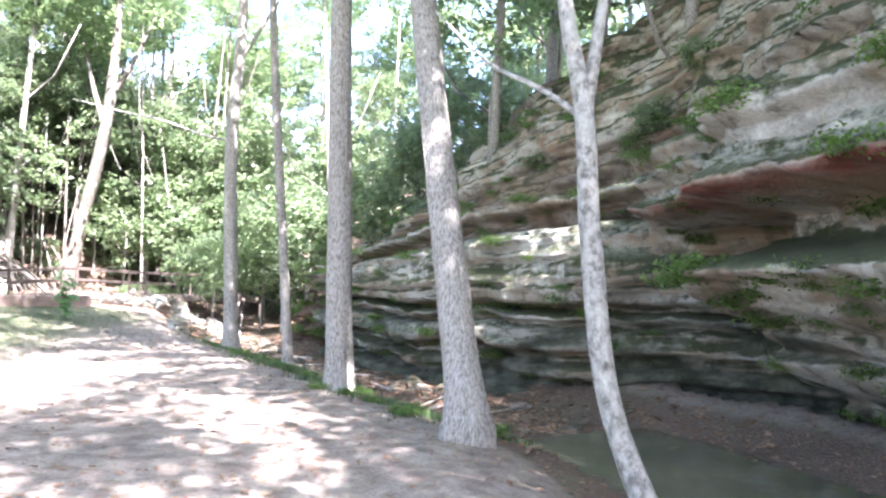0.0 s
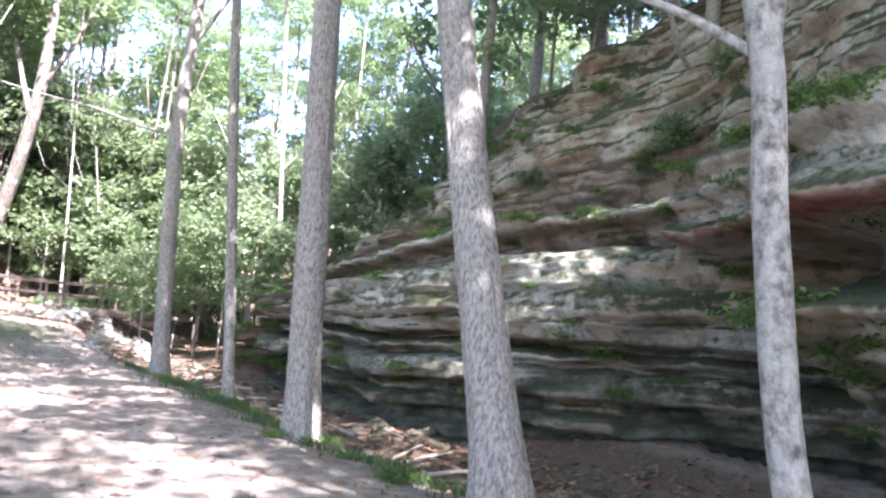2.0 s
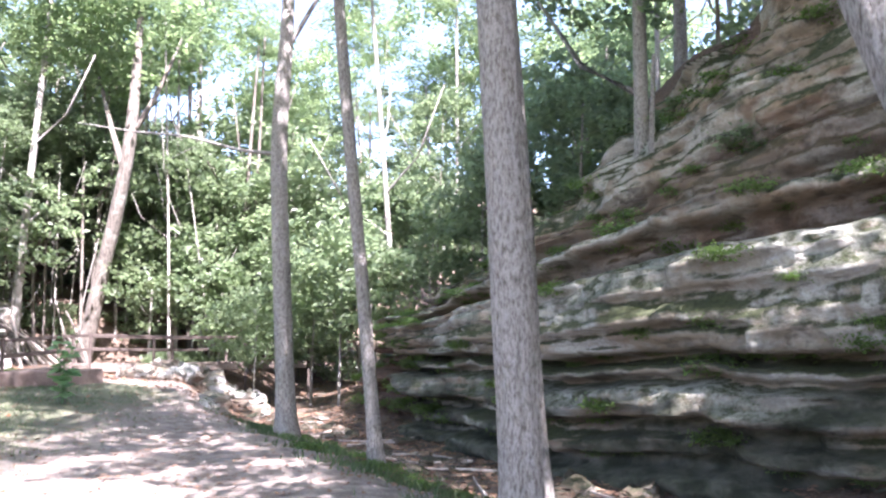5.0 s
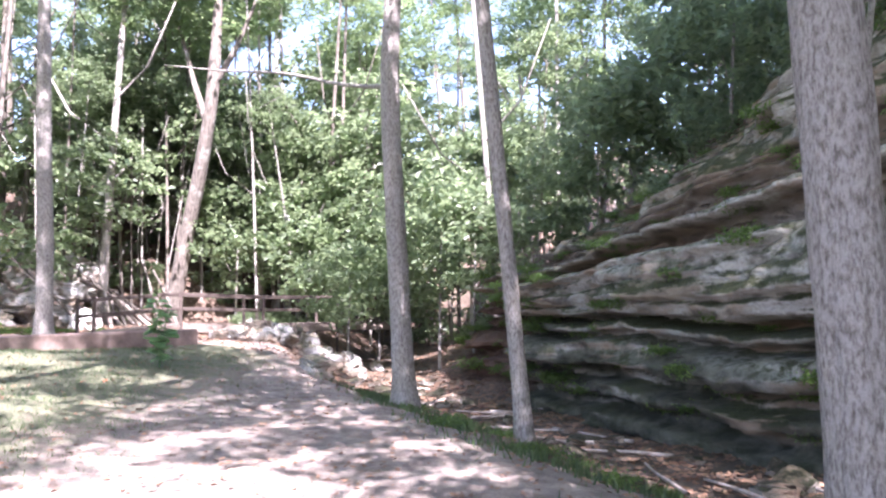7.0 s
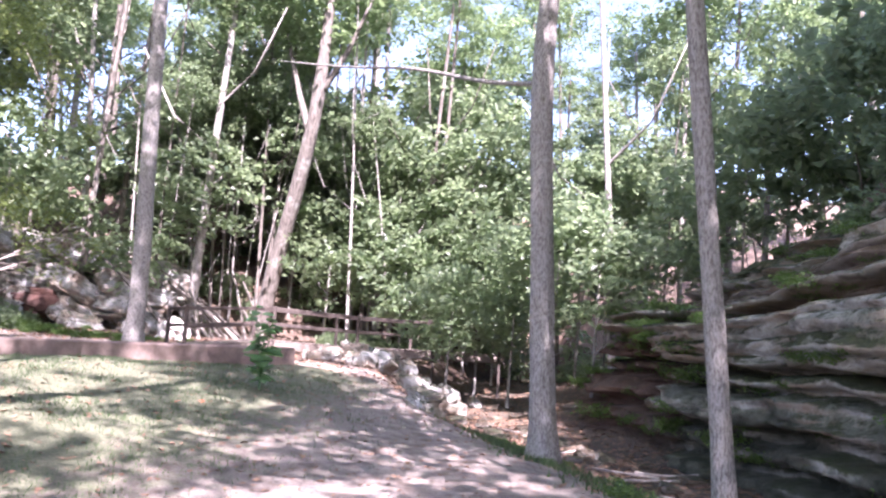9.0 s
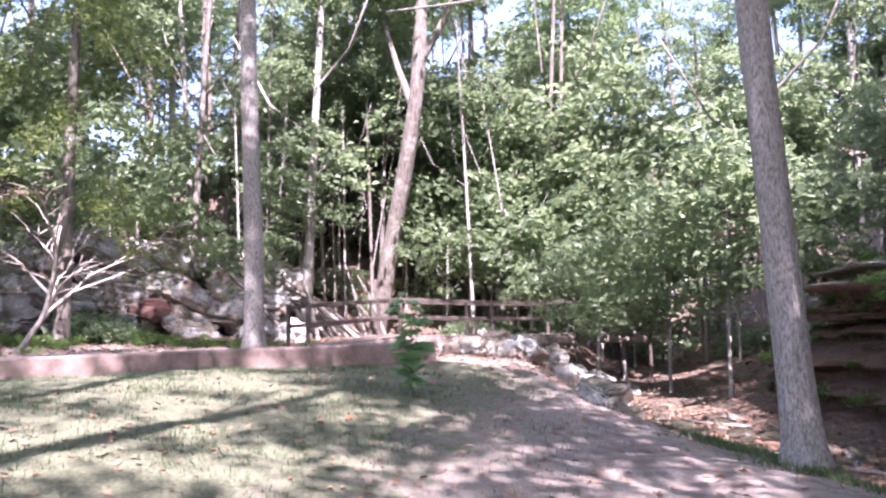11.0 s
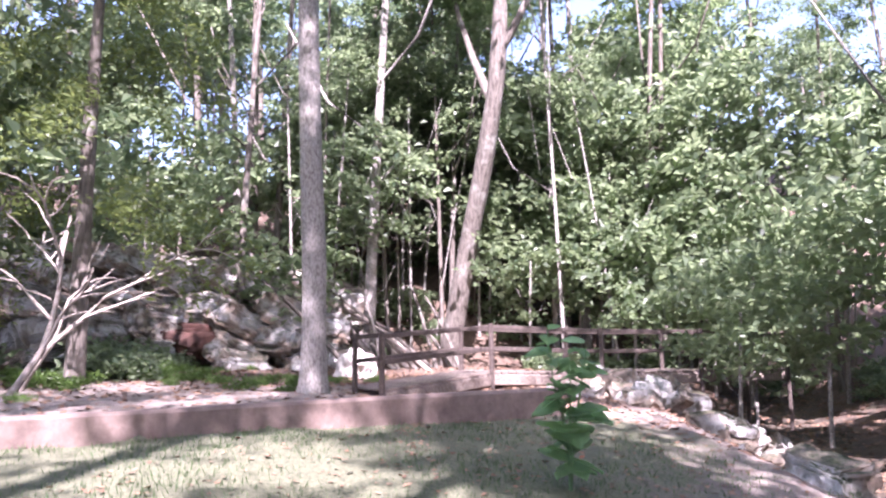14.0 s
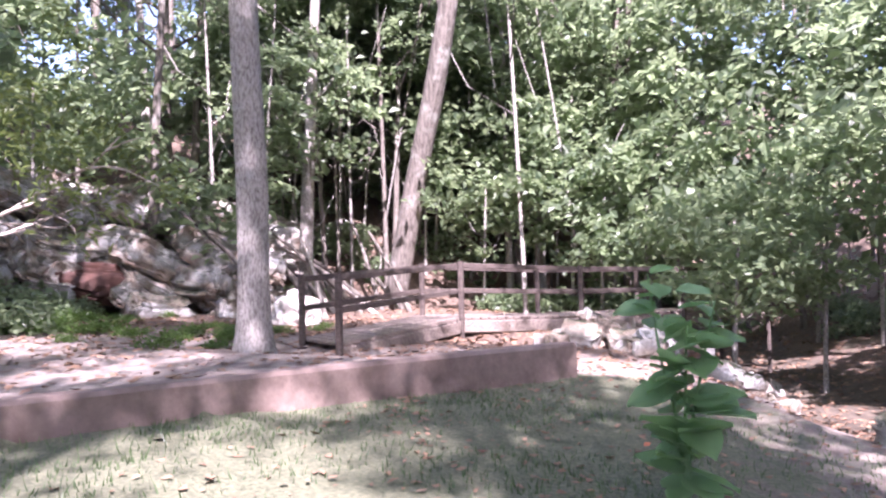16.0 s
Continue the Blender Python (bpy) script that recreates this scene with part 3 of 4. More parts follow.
def wood_tree(x, y, r, tall, crown, scale, mat, lean, under=True, crown_z=None):
    z = float(height(x, y))
    ob = thing("tree", (x, y, z), "slim woodland tree with dense green leaves" if under else "tall woodland tree with high leafy crown", "tree", "trees of the wood")
    p = bent([(0, 0, -0.3), (lean[0] * 0.3, lean[1] * 0.3, tall * 0.35), (lean[0], lean[1], tall)], 6)
    tubes = [tube(p, np.linspace(r, r * 0.4, len(p)), 9, 0.06, x)]
    for k in range(3):
        a = x * 3 + k * 2.2
        q = p[len(p) // 2 + k]
        tubes.append(tube([q, q + Vector((math.cos(a), math.sin(a), 0.7)) * tall * 0.1, q + Vector((math.cos(a) * 1.4, math.sin(a) * 1.4, 1.7)) * tall * 0.13], [r * 0.35, r * 0.25, r * 0.12], 6))
    part_mesh("trunk", joined("trunk", tubes, mat), ob)
    c = part_mesh("crown", crown, ob)
    cz = crown_z if crown_z is not None else tall
    c.location, c.scale, c.rotation_euler = (lean[0], lean[1], cz), (scale, scale, scale), (0.3 * math.sin(x * 5), 0.3 * math.cos(y * 7), x * 2.1 + y)
    return ob


def open_spot(x, y):
    """Keeps the path, the creek bed, the bridge and the view along them clear of stems."""
    d = near_line(CREEK, np.array([x]), np.array([y]))[0][0]
    e, cs, _ = near_line(CLIFF, np.array([x]), np.array([y]))
    if cs[0] > 0:
        return e[0] > 3.2
    if y < 23.5 and x > -17.5:
        return False
    if y < 31 and -19.5 < x < -9:
        return False
    return d > 1.6


wood_rng = random.Random(7)
count = 0
while count < 175:
    x, y = wood_rng.uniform(-46, 14), wood_rng.uniform(16, 58)
    if not open_spot(x, y):
        continue
    count += 1
    if count % 3 == 0:
        wood_tree(x, y, wood_rng.uniform(0.1, 0.24), wood_rng.uniform(11, 16), AIRY[count % 3], wood_rng.uniform(0.75, 1.15), M_DARKBARK if count % 2 else M_BARK, (wood_rng.uniform(-1, 1), wood_rng.uniform(-1, 1)), False)
    else:
        t = wood_rng.uniform(2.2, 8.5)
        wood_tree(x, y, wood_rng.uniform(0.03, 0.08), t, UNDER[count % 4], wood_rng.uniform(0.75, 1.35), M_DARKBARK if count % 4 else M_BIRCH, (wood_rng.uniform(-.5, .5), wood_rng.uniform(-.5, .5)))

# mostly unseen shade trees behind walk and on cliff head, between sun and path
for x, y, sc, t in ((7.5, -2, 1.1, 13), (3.5, -6, 1.0, 12), (-2.5, -1.5, 0.9, 13), (-7.5, 2.5, 0.75, 12.5), (10, 9, 1.0, 9), (7, 13, 1.0, 8), (5.5, 18, 0.9, 8), (-9.5, 8, 0.85, 13), (12, 3, 1.1, 9),
                    (-14, 10, 0.9, 12), (2, 20.5, 0.9, 7), (-20, 14, 1.0, 12), (-5, -8, 1.1, 12), (-12, 2, 1.1, 12), (-25, 6, 1.2, 11), (9.5, 6, 1.2, 10), (5, 1.5, 1.0, 13.5), (0.5, -3, 1.05, 14), (-10.5, -4, 1.2, 14), (-17, 6, 1.1, 13), (8.5, 16.5, 1.1, 7), (0.8, 23.5, 1.0, 7), (-0.5, 19.6, 0.8, 9.5), (3.4, 17.2, 0.8, 9)):
    wood_tree(x, y, 0.2, t, (AIRY if y > 17 or (x, y) == (-9.5, 8) else CANOPY)[int(abs(x)) % 3], sc, M_BARK, (0.3, 0.2), False)

# added trees out of view; thin crowns let flecks of sun through to lawn
for x, y, t, lean, sc in ((-6.0, 2.8, 12.5, (2.8, 4.6), 0.75), (-13.5, 9.5, 15, (4.0, 5.2), 0.75)):
    wood_tree(x, y, 0.2, t, AIRY[int(abs(x * 2)) % 3], sc, M_BARK, lean, False)

# tall leaning trees added beside the walk, mostly unseen; their crowns shade the scene
for x, y, t, lean, sc in ((-8.5, 7, 16.5, (1.4, 4.8), 0.85), (-9.4, 6.4, 13.3, (4.7, 5.5), 0.5), (-16.5, 10.6, 15, (3.4, 4.6), 0.75), (-19.5, 12.5, 14, (1.5, 3), 0.7),
                          (10.2, 7, 9, (-2.6, 0.6), 1.15), (9.2, 10.6, 8.5, (-2.6, 0.4), 1.1), (8.2, 13.6, 8, (-2.4, 0.2), 1.1), (11, 3.4, 9, (-2.8, 0.8), 1.15), (5.6, 16.6, 7.5, (-2, 0.4), 1.0), (3.4, 19.4, 7, (-1.6, 0), 0.95)):
    wood_tree(x, y, 0.2, t, (AIRY if y > 16 else CANOPY)[int(abs(x * 2)) % 3], sc, M_BARK, lean, False)
for k in range(34):
    x, y = wood_rng.uniform(-34, -12), wood_rng.uniform(35, 48)
    wood_tree(x, y, 0.05, wood_rng.uniform(1.8, 4.5), UNDER[k % 4], wood_rng.uniform(1.1, 1.6), M_DARKBARK, (0.2, 0.1))

# dark stems standing among the undergrowth
for k in range(26):
    while True:
        x, y = wood_rng.uniform(-26, -2), wood_rng.uniform(29.5, 39)
        if open_spot(x, y):
            break
    wood_tree(x, y, wood_rng.uniform(0.06, 0.15), wood_rng.uniform(10, 14), AIRY[k % 3], wood_rng.uniform(0.32, 0.55), M_DARKBARK if k % 3 else M_BARK, (wood_rng.uniform(-.8, .8), wood_rng.uniform(-.5, .5)), False)
for x, y, t, sc in ((-3.6, 33, 8.5, 0.6), (-1.4, 31, 7, 0.55), (-5.2, 35.5, 10, 0.65), (0.6, 34, 8, 0.7)):
    wood_tree(x, y, 0.14, t, AIRY[int(abs(y)) % 3], sc, M_DARKBARK, (0.3, 0.1), False)

# thin saplings standing close together behind the footbridge
for k in range(60):
    while True:
        x, y = wood_rng.uniform(-27, -3), wood_rng.uniform(28.5, 42)
        if open_spot(x, y):
            break
    wood_tree(x, y, wood_rng.uniform(0.025, 0.06), wood_rng.uniform(5, 10), UNDER[k % 4], wood_rng.uniform(0.45, 0.8), M_DARKBARK if k % 5 < 2 else M_BARK, (wood_rng.uniform(-1.2, 1.2), wood_rng.uniform(-.6, .6)))

# understory sprays that show well
for x, y, t, sc in ((-11.2, 28.3, 2.3, 0.72), (-19.5, 33.5, 4.5, 1.2), (-17.2, 32.2, 3.0, 1.0), (-15.4, 33.6, 5.4, 1.2), (-14.2, 31.8, 2.6, 0.9), (-18.6, 34.5, 7, 1.3), (-13.0, 34.5, 6.6, 1.3), (-16.4, 35.5, 8.2, 1.3), (-21.6, 32.5, 6.5, 1.2), (-9.9, 29.6, 3.1, 0.9), (-8.3, 27.6, 3.7, 0.95), (-7.2, 26.8, 3.4, 0.75), (-11.5, 31.5, 3.6, 1.1), (-6.4, 28.5, 4.3, 0.9), (-13.5, 33, 3.2, 1.1), (-16.5, 34, 4.2, 1.2), (-4.2, 27.5, 4.6, 0.9),
                    (-1.4, 23.2, 2.2, 0.7), (1.8, 19.5, 2.3, 0.8), (-20.5, 29.5, 4.8, 1.0), (-23, 24.5, 4.5, 1.0), (-8.8, 33, 5.2, 1.3), (-12.4, 36, 5.5, 1.4), (-18, 37, 5.8, 1.4), (-24, 33, 5, 1.2)):
    wood_tree(x, y, 0.05, t, UNDER[int(abs(x * 3)) % 4], sc, M_BARK, (0.15, -0.1))


def bush(x, y, z, sc, meshes, label, category, group, name):
    ob = thing(name, (x, y, z), label, category, group)
    ob.rotation_euler = (0, 0, x * 5 + y)
    c = part_mesh("foliage", meshes[int(abs(x * 7 + y * 3)) % 3], ob)
    c.location, c.scale = (0, 0, 0.12 * sc), (sc, sc, sc)
    return ob


for k in range(150):
    while True:
        x, y = wood_rng.uniform(-34, 1), wood_rng.uniform(20, 42)
        if open_spot(x, y):
            break
    bush(x, y, float(height(x, y)), wood_rng.uniform(0.7, 1.5), SHRUB, "low leafy green woodland shrub", "shrub", "undergrowth shrubs", "shrub")


# ---- rocks ----
def boulder_mesh(seed, size, mat, blocky=0.5, sub=3):
    bm = bmesh.new()
    bmesh.ops.create_icosphere(bm, subdivisions=sub, radius=1)
    for v in bm.verts:
        p = v.co.copy()
        q = Vector([math.copysign(abs(c) ** (1 - blocky), c) for c in p])
        q *= 1 + 0.26 * noise.fractal(p * 1.3 + Vector((seed, 0, 0)), 0.9, 2, 5) + 0.16 * (noise.cell(p * 1.6 + Vector((seed, seed, 0))) - 0.5) + 0.06 * noise.noise(p * 5 + Vector((0, seed, 0)))
        v.co = Vector((q.x * size[0], q.y * size[1], q.z * size[2]))
    me = bpy.data.meshes.new("boulder")
    bm.to_mesh(me)
    bm.free()
    me.materials.append(mat)
    return me


def rock(name, me, at, rot, label, category, group=""):
    ob = new(name, me)
    ob.location, ob.rotation_euler = at, rot
    return tagged(ob, label, category, group)


# very pale, so that the mound below reads as sunlit ground
M_PALE = simple("sunlit_patch_pale", (0.5, 0.46, 0.42), (0.8, 0.77, 0.72), 3)
SLABROCK = boulder_mesh(3, (0.48, 0.28, 0.2), M_RUBBLE, 0.55, 4)
rock("stone_slab", SLABROCK, (-9.25, 22.3, float(height(-9.25, 22.3)) + 0.1), (0.05, 0.12, -0.75), "long flat pale sandstone slab on the creek bank", "rock")
OUT = [boulder_mesh(10 + k, (1.0, 0.8, 0.6), M_RUBBLE, 0.55, 5) for k in range(4)]
out_rng = random.Random(4)
for x, y, z, sx in ((-22.6, 26.6, 1.5, 1.25), (-21.3, 27.2, 1.3, 0.95), (-23.6, 25.2, 1.9, 1.3), (-24.8, 23.6, 1.4, 1.4), (-22.3, 27.7, 2.5, 1.0), (-20.6, 27.9, 0.9, 0.75), (-23.9, 26.8, 2.9, 1.1), (-25.6, 22.4, 2.4, 1.3),
                    (-21.0, 25.6, 0.75, 0.6), (-20.0, 26.6, 0.7, 0.5), (-25.4, 25.2, 3.1, 1.2), (-21.6, 29.4, 2.2, 1.0), (-26.5, 20.6, 1.6, 1.4)):
    ob = rock("outcrop_rock", OUT[out_rng.randrange(4)], (x, y, z), (out_rng.uniform(-.3, .3), out_rng.uniform(-.3, .3), out_rng.uniform(0, 6)), "pale weathered sandstone outcrop block on the wooded slope", "rock", "outcrop rocks")
    ob.scale = (sx, sx, sx)


def rock_outcrop(x, y, z, turn, size, seed, label):
    """Tilted sandstone blocks leaning on one another, each a part."""
    rng = random.Random(seed)
    ob = thing("rock_outcrop", (x, y, z), label, "rock")
    ob.rotation_euler = (0, 0.38, turn)
    for i in range(5):
        for j in range(3):
            o = part_mesh("block", OUT[rng.randrange(4)], ob)
            k = size * rng.uniform(0.75, 1.15)
            o.location = ((i - 2) * 0.95 * size + rng.uniform(-.2, .2), 0.35 * j * size + rng.uniform(-.3, .3), (j - 1) * 0.75 * size + rng.uniform(-.15, .15))
            o.scale = (k * 0.72, k * 0.75, k * 0.68)
            o.rotation_euler = (rng.uniform(-.25, .25), rng.uniform(-.25, .25), rng.uniform(-.6, .6))


rock_outcrop(-21.4, 25.8, 1.7, 0.75, 0.95, 3, "pale tilted broken sandstone outcrop above the trail")
rock_outcrop(-23.6, 23.4, 2.6, 0.7, 0.9, 8, "pale sandstone outcrop overhanging a dark recess")
M_IRON = simple("iron_stained_rock", (0.05, 0.025, 0.02), (0.13, 0.06, 0.045), 3)
rock("stained_rock", boulder_mesh(33, (0.8, 0.5, 0.4), M_IRON, 0.4, 4), (-22.3, 25.1, 1.35), (0, 0.2, 0.8), "reddish iron-stained rock in a dark recess", "rock")
# rounded shape stands in for a bright sunlit patch of the trail
rock("sunlit_patch_mound", boulder_mesh(50, (0.42, 0.4, 0.38), M_PALE, 0.1, 4), (-18.1, 26.1, 0.72), (0, 0, 0), "pale rounded mound standing in for a sunlit patch of trail", "rock")
STONES = [boulder_mesh(60 + k, (0.26, 0.2, 0.15), M_RUBBLE, 0.55, 3) for k in range(5)]
M_WETSTONE = rock_material("damp_creek_stone", (0.5, 0.48, 0.46), 0.4)
DAMP = [boulder_mesh(80 + k, (0.26, 0.2, 0.15), M_WETSTONE, 0.5, 3) for k in range(4)]
for k in range(70):
    a = out_rng.uniform(0, 1)
    x, y = -12.7 + 1.9 * a + out_rng.gauss(0, 0.3), 25.6 + 2.2 * a + out_rng.gauss(0, 0.65)
    ob = rock("rubble_stone", STONES[k % 5], (x, y, float(height(x, y)) + 0.02 + 0.3 * out_rng.random() ** 3), (out_rng.uniform(0, 6), out_rng.uniform(-.5, .5), out_rng.uniform(0, 6)), "pale angular rubble stone heaped under the footbridge", "stone", "bridge rubble")
    sc = out_rng.uniform(0.5, 1.2)
    ob.scale = (sc, sc, sc)
for k in range(70):
    i = out_rng.uniform(0, 1)
    x, y = 2.0 - 12 * i + out_rng.gauss(0, 0.5), 12.0 + 14.5 * i + out_rng.gauss(0, 0.6)
    ob = rock("creek_stone", DAMP[k % 4], (x, y, float(height(x, y)) + 0.03), (out_rng.uniform(-.4, .4), out_rng.uniform(-.4, .4), out_rng.uniform(0, 6)), "grey stone lying in the dry creek bed", "stone", "creek stones")
    sc = out_rng.uniform(0.3, 0.9)
    ob.scale = (sc, sc * 1.2, sc * 0.7)


# ---- retaining wall ----
def retaining_wall():
    pts = curve_points(WALL, 0.25)
    ob = thing("retaining_wall", (0, 0, 0), "low curved stained concrete wall edging the raised trail", "wall")
    bm = bmesh.new()
    rings = []
    for i, p in enumerate(pts):
        t = (pts[min(i + 1, len(pts) - 1)] - pts[max(i - 1, 0)]).normalized()
        n = Vector((-t.y, t.x))
        top = 0.63 + 0.006 * noise.noise(Vector((i * 0.7, 0, 0)))
        ring = []
        for d, z in ((-0.1, -0.2), (-0.095, top - 0.03), (-0.07, top), (0.07, top), (0.1, top - 0.03), (0.1, -0.2)):
            ring.append(bm.verts.new((p.x + n.x * d, p.y + n.y * d, z)))
        rings.append(ring)
    for a, b in zip(rings, rings[1:]):
        for k in range(6):
            bm.faces.new((a[k], a[(k + 1) % 6], b[(k + 1) % 6], b[k]))
    bm.faces.new(rings[0])
    bm.faces.new(rings[-1][::-1])
    bmesh.ops.recalc_face_normals(bm, faces=bm.faces)
    part("wall_body", bm, M_CONCRETE, ob)


retaining_wall()


# ---- footbridge ----
def beam(bm, a, b, w, h, roll=0.0):
    a, b = Vector(a), Vector(b)
    d = (b - a).normalized()
    side = d.cross(Vector((0, 0, 1)))
    side = side.normalized() if side.length > 0.05 else Vector((1, 0, 0))
    up = side.cross(d)
    e = min(w, h) * 0.18
    prof = [(-w / 2 + e, -h / 2), (w / 2 - e, -h / 2), (w / 2, -h / 2 + e), (w / 2, h / 2 - e), (w / 2 - e, h / 2), (-w / 2 + e, h / 2), (-w / 2, h / 2 - e), (-w / 2, -h / 2 + e)]
    r = [[bm.verts.new(p + side * x + up * y) for x, y in prof] for p in (a, b)]
    for k in range(8):
        bm.faces.new((r[0][k], r[0][(k + 1) % 8], r[1][(k + 1) % 8], r[1][k]))
    bm.faces.new(r[0][::-1])
    bm.faces.new(r[1])


def one_beam(name, a, b, w, h, mat, parent):
    bm = bmesh.new()
    beam(bm, a, b, w, h)
    bmesh.ops.recalc_face_normals(bm, faces=bm.faces)
    return part(name, bm, mat, parent)


def footbridge():
    ob = thing("footbridge", (0, 0, 0), "weathered wooden footbridge with post and rail sides over the creek", "bridge")
    spine = [Vector((-15.0, 22.9, 0.5)), Vector((-14.75, 25.7, 0.66)), Vector((-13.5, 27.7, 0.58)), Vector((-12.2, 29.8, 0.56)), Vector((-10.9, 31.9, 0.52))]
    across = Vector((-0.87, 0.5, 0)) * 1.1
    for off in (Vector(), across):
        for a, b in zip(spine, spine[1:]):
            one_beam("beam", a + off - Vector((0, 0, 0.12)), b + off - Vector((0, 0, 0.12)), 0.12, 0.2, M_WOOD, ob)
            one_beam("rail", a + off + Vector((0, 0, 0.8)), b + off + Vector((0, 0, 0.8)), 0.045, 0.075, M_DARKWOOD, ob)
            one_beam("rail", a + off + Vector((0, 0, 0.42)), b + off + Vector((0, 0, 0.42)), 0.045, 0.075, M_DARKWOOD, ob)
        for i, p in enumerate(spine):
            q = p + off + Vector((0.05, -0.09, 0))
            one_beam("post", Vector((q.x, q.y, float(height(q.x, q.y)) - 0.2)), q + Vector((0, 0, 0.86)), 0.075, 0.075, M_DARKWOOD, ob)
    bm = bmesh.new()
    beam(bm, (0, -0.05, 0), (0, 1.2, 0), 0.14, 0.04)
    plank = bpy.data.meshes.new("plank")
    bmesh.ops.recalc_face_normals(bm, faces=bm.faces)
    bm.to_mesh(plank)
    bm.free()
    plank.materials.append(M_WOOD)
    for a, b in zip(spine, spine[1:]):
        n = int((b - a).length / 0.155)
        for k in range(n):
            o = part_mesh("plank", plank, ob)
            o.location = a.lerp(b, (k + 0.5) / n) + Vector((0, 0, 0.005 + 0.003 * (k % 3)))
            o.rotation_euler = (0, 0, math.atan2(0.5, -0.87) - math.pi / 2 + 0.01 * math.sin(k * 3.1))


footbridge()


# ---- young plant on the lawn ----
def sapling_plant():
    x, y = -10.58, 19.35
    z = float(height(x, y))
    ob = thing("young_plant", (x, y, z), "young plant with broad bright green leaves on the lawn", "plant")
    stems = [tube(bent([(0, 0, -0.05), (0.03 * c, 0.02, 0.4), (0.1 * c, 0.03 * c, 0.75), (0.16 * c, 0, h)], 5), np.linspace(0.012, 0.004, 16), 7) for c, h in ((1, 1.02), (-0.9, 1.15), (0.2, 0.9))]
    part_mesh("stem", joined("stem", stems, M_SPROUT), ob)
    v, f = [], []
    for i in range(7):
        t = i / 6
        w = 0.46 * math.sin(math.pi * min(1, t * 0.92 + 0.06)) ** 0.8 * (1 - 0.25 * t)
        for k in (-1, -0.5, 0, 0.5, 1):
            v.append((t, k * w, 0.10 * abs(k) - 0.18 * t * t + 0.02 * math.sin(9 * t + k * 4)))
    f = grid_faces(7, 5).tolist()
    leaf = mesh("leaf", v, f, M_SPROUT)
    rng = random.Random(9)
    for i in range(57):
        h = 0.12 + 0.98 * (i / 57)
        c = (1, -0.9, 0.2)[i % 3]
        o = part_mesh("leaf", leaf, ob)
        k = min(1, h)
        o.location = (0.14 * c * k * k, 0.02 * c, h * (1.0 if i % 3 == 0 else 1.08 if i % 3 == 1 else 0.85))
        o.rotation_euler = (rng.uniform(-0.5, 0.5), rng.uniform(-0.55, 0.4), i * 2.4 + rng.uniform(-0.3, 0.3))
        s = rng.uniform(0.15, 0.25) * (0.75 + 0.4 * math.sin(math.pi * min(1, h)))
        o.scale = (s, s, s)


sapling_plant()


# ---- dead branches and logs ----
def branchy(rng, start, direction, length, r, depth, out):
    p, d = Vector(start), Vector(direction).normalized()
    path = [p.copy()]
    for i in range(6):
        d = (d + Vector((rng.uniform(-.3, .3), rng.uniform(-.3, .3), rng.uniform(-.25, .2)))).normalized()
        p = p + d * length / 6
        path.append(p.copy())
        if depth and i in (1, 2, 3, 4):
            branchy(rng, p, d + Vector((rng.uniform(-1, 1), rng.uniform(-1, 1), rng.uniform(-.7, .8))), length * 0.55, r * 0.5, depth - 1, out)
    out.append(tube(path, np.linspace(r, r * 0.35, 7), 6))


def dead_branches(at, direction, length, r, seed, label, depth=2):
    rng = random.Random(seed)
    out = []
    branchy(rng, (0, 0, 0), direction, length, r, depth, out)
    ob = thing("dead_branch", at, label, "branch", "dead branches")
    for t in out:
        part_mesh("branch", joined("branch", [t], M_TWIG), ob)
    return ob


dead_branches((-17.6, 18.9, 0.5), (0.1, 0.1, 1.8), 2.3, 0.05, 2, "bare pale dead branches curling above the slope")
dead_branches((-18.3, 19.4, 0.5), (0.35, 0.4, 1.6), 2.6, 0.045, 5, "bare pale dead branches curling above the slope")
log_rng = random.Random(12)
for k in range(20):
    x, y = -19.6 + 0.06 * k + log_rng.uniform(-.5, .5), 27.0 + 0.2 * k + log_rng.uniform(-.5, .5)
    z = float(height(x, y))
    ln = log_rng.uniform(2.2, 3.8)
    d = Vector((-0.8, log_rng.uniform(-0.5, 0.6), log_rng.uniform(0.35, 1.1))).normalized() * ln
    ob = new("leaning_log", joined("leaning_log", [tube(bent([(0, 0, -0.1), tuple(d * 0.5 + Vector((0, 0, 0.1))), tuple(d)], 4), np.linspace(0.065, 0.03, 9), 9, 0.12, k)], M_TWIG if k % 5 == 0 else M_DARKBARK))
    ob.location = (x, y, z)
    tagged(ob, "fallen grey log leaning on the wooded bank", "log", "leaning logs")
for k in range(16):
    i = log_rng.random()
    x, y = 1.8 - 11 * i, 12.4 + 13.2 * i + log_rng.gauss(0, 0.5)
    a = log_rng.uniform(0, 3.1)
    ln = log_rng.uniform(0.6, 1.7)
    pts = []
    for q in (-0.5, -0.15, 0.2, 0.5):
        px, py = x + math.cos(a) * ln * q, y + math.sin(a) * ln * q
        pts.append((px, py, float(height(px, py)) + 0.04))
    ob = new("fallen_stick", joined("fallen_stick", [tube(bent(pts, 4), np.linspace(0.028, 0.012, 13), 7, 0.1, k)], M_TWIG))
    tagged(ob, "dry fallen stick lying in the creek bed", "stick", "fallen sticks")


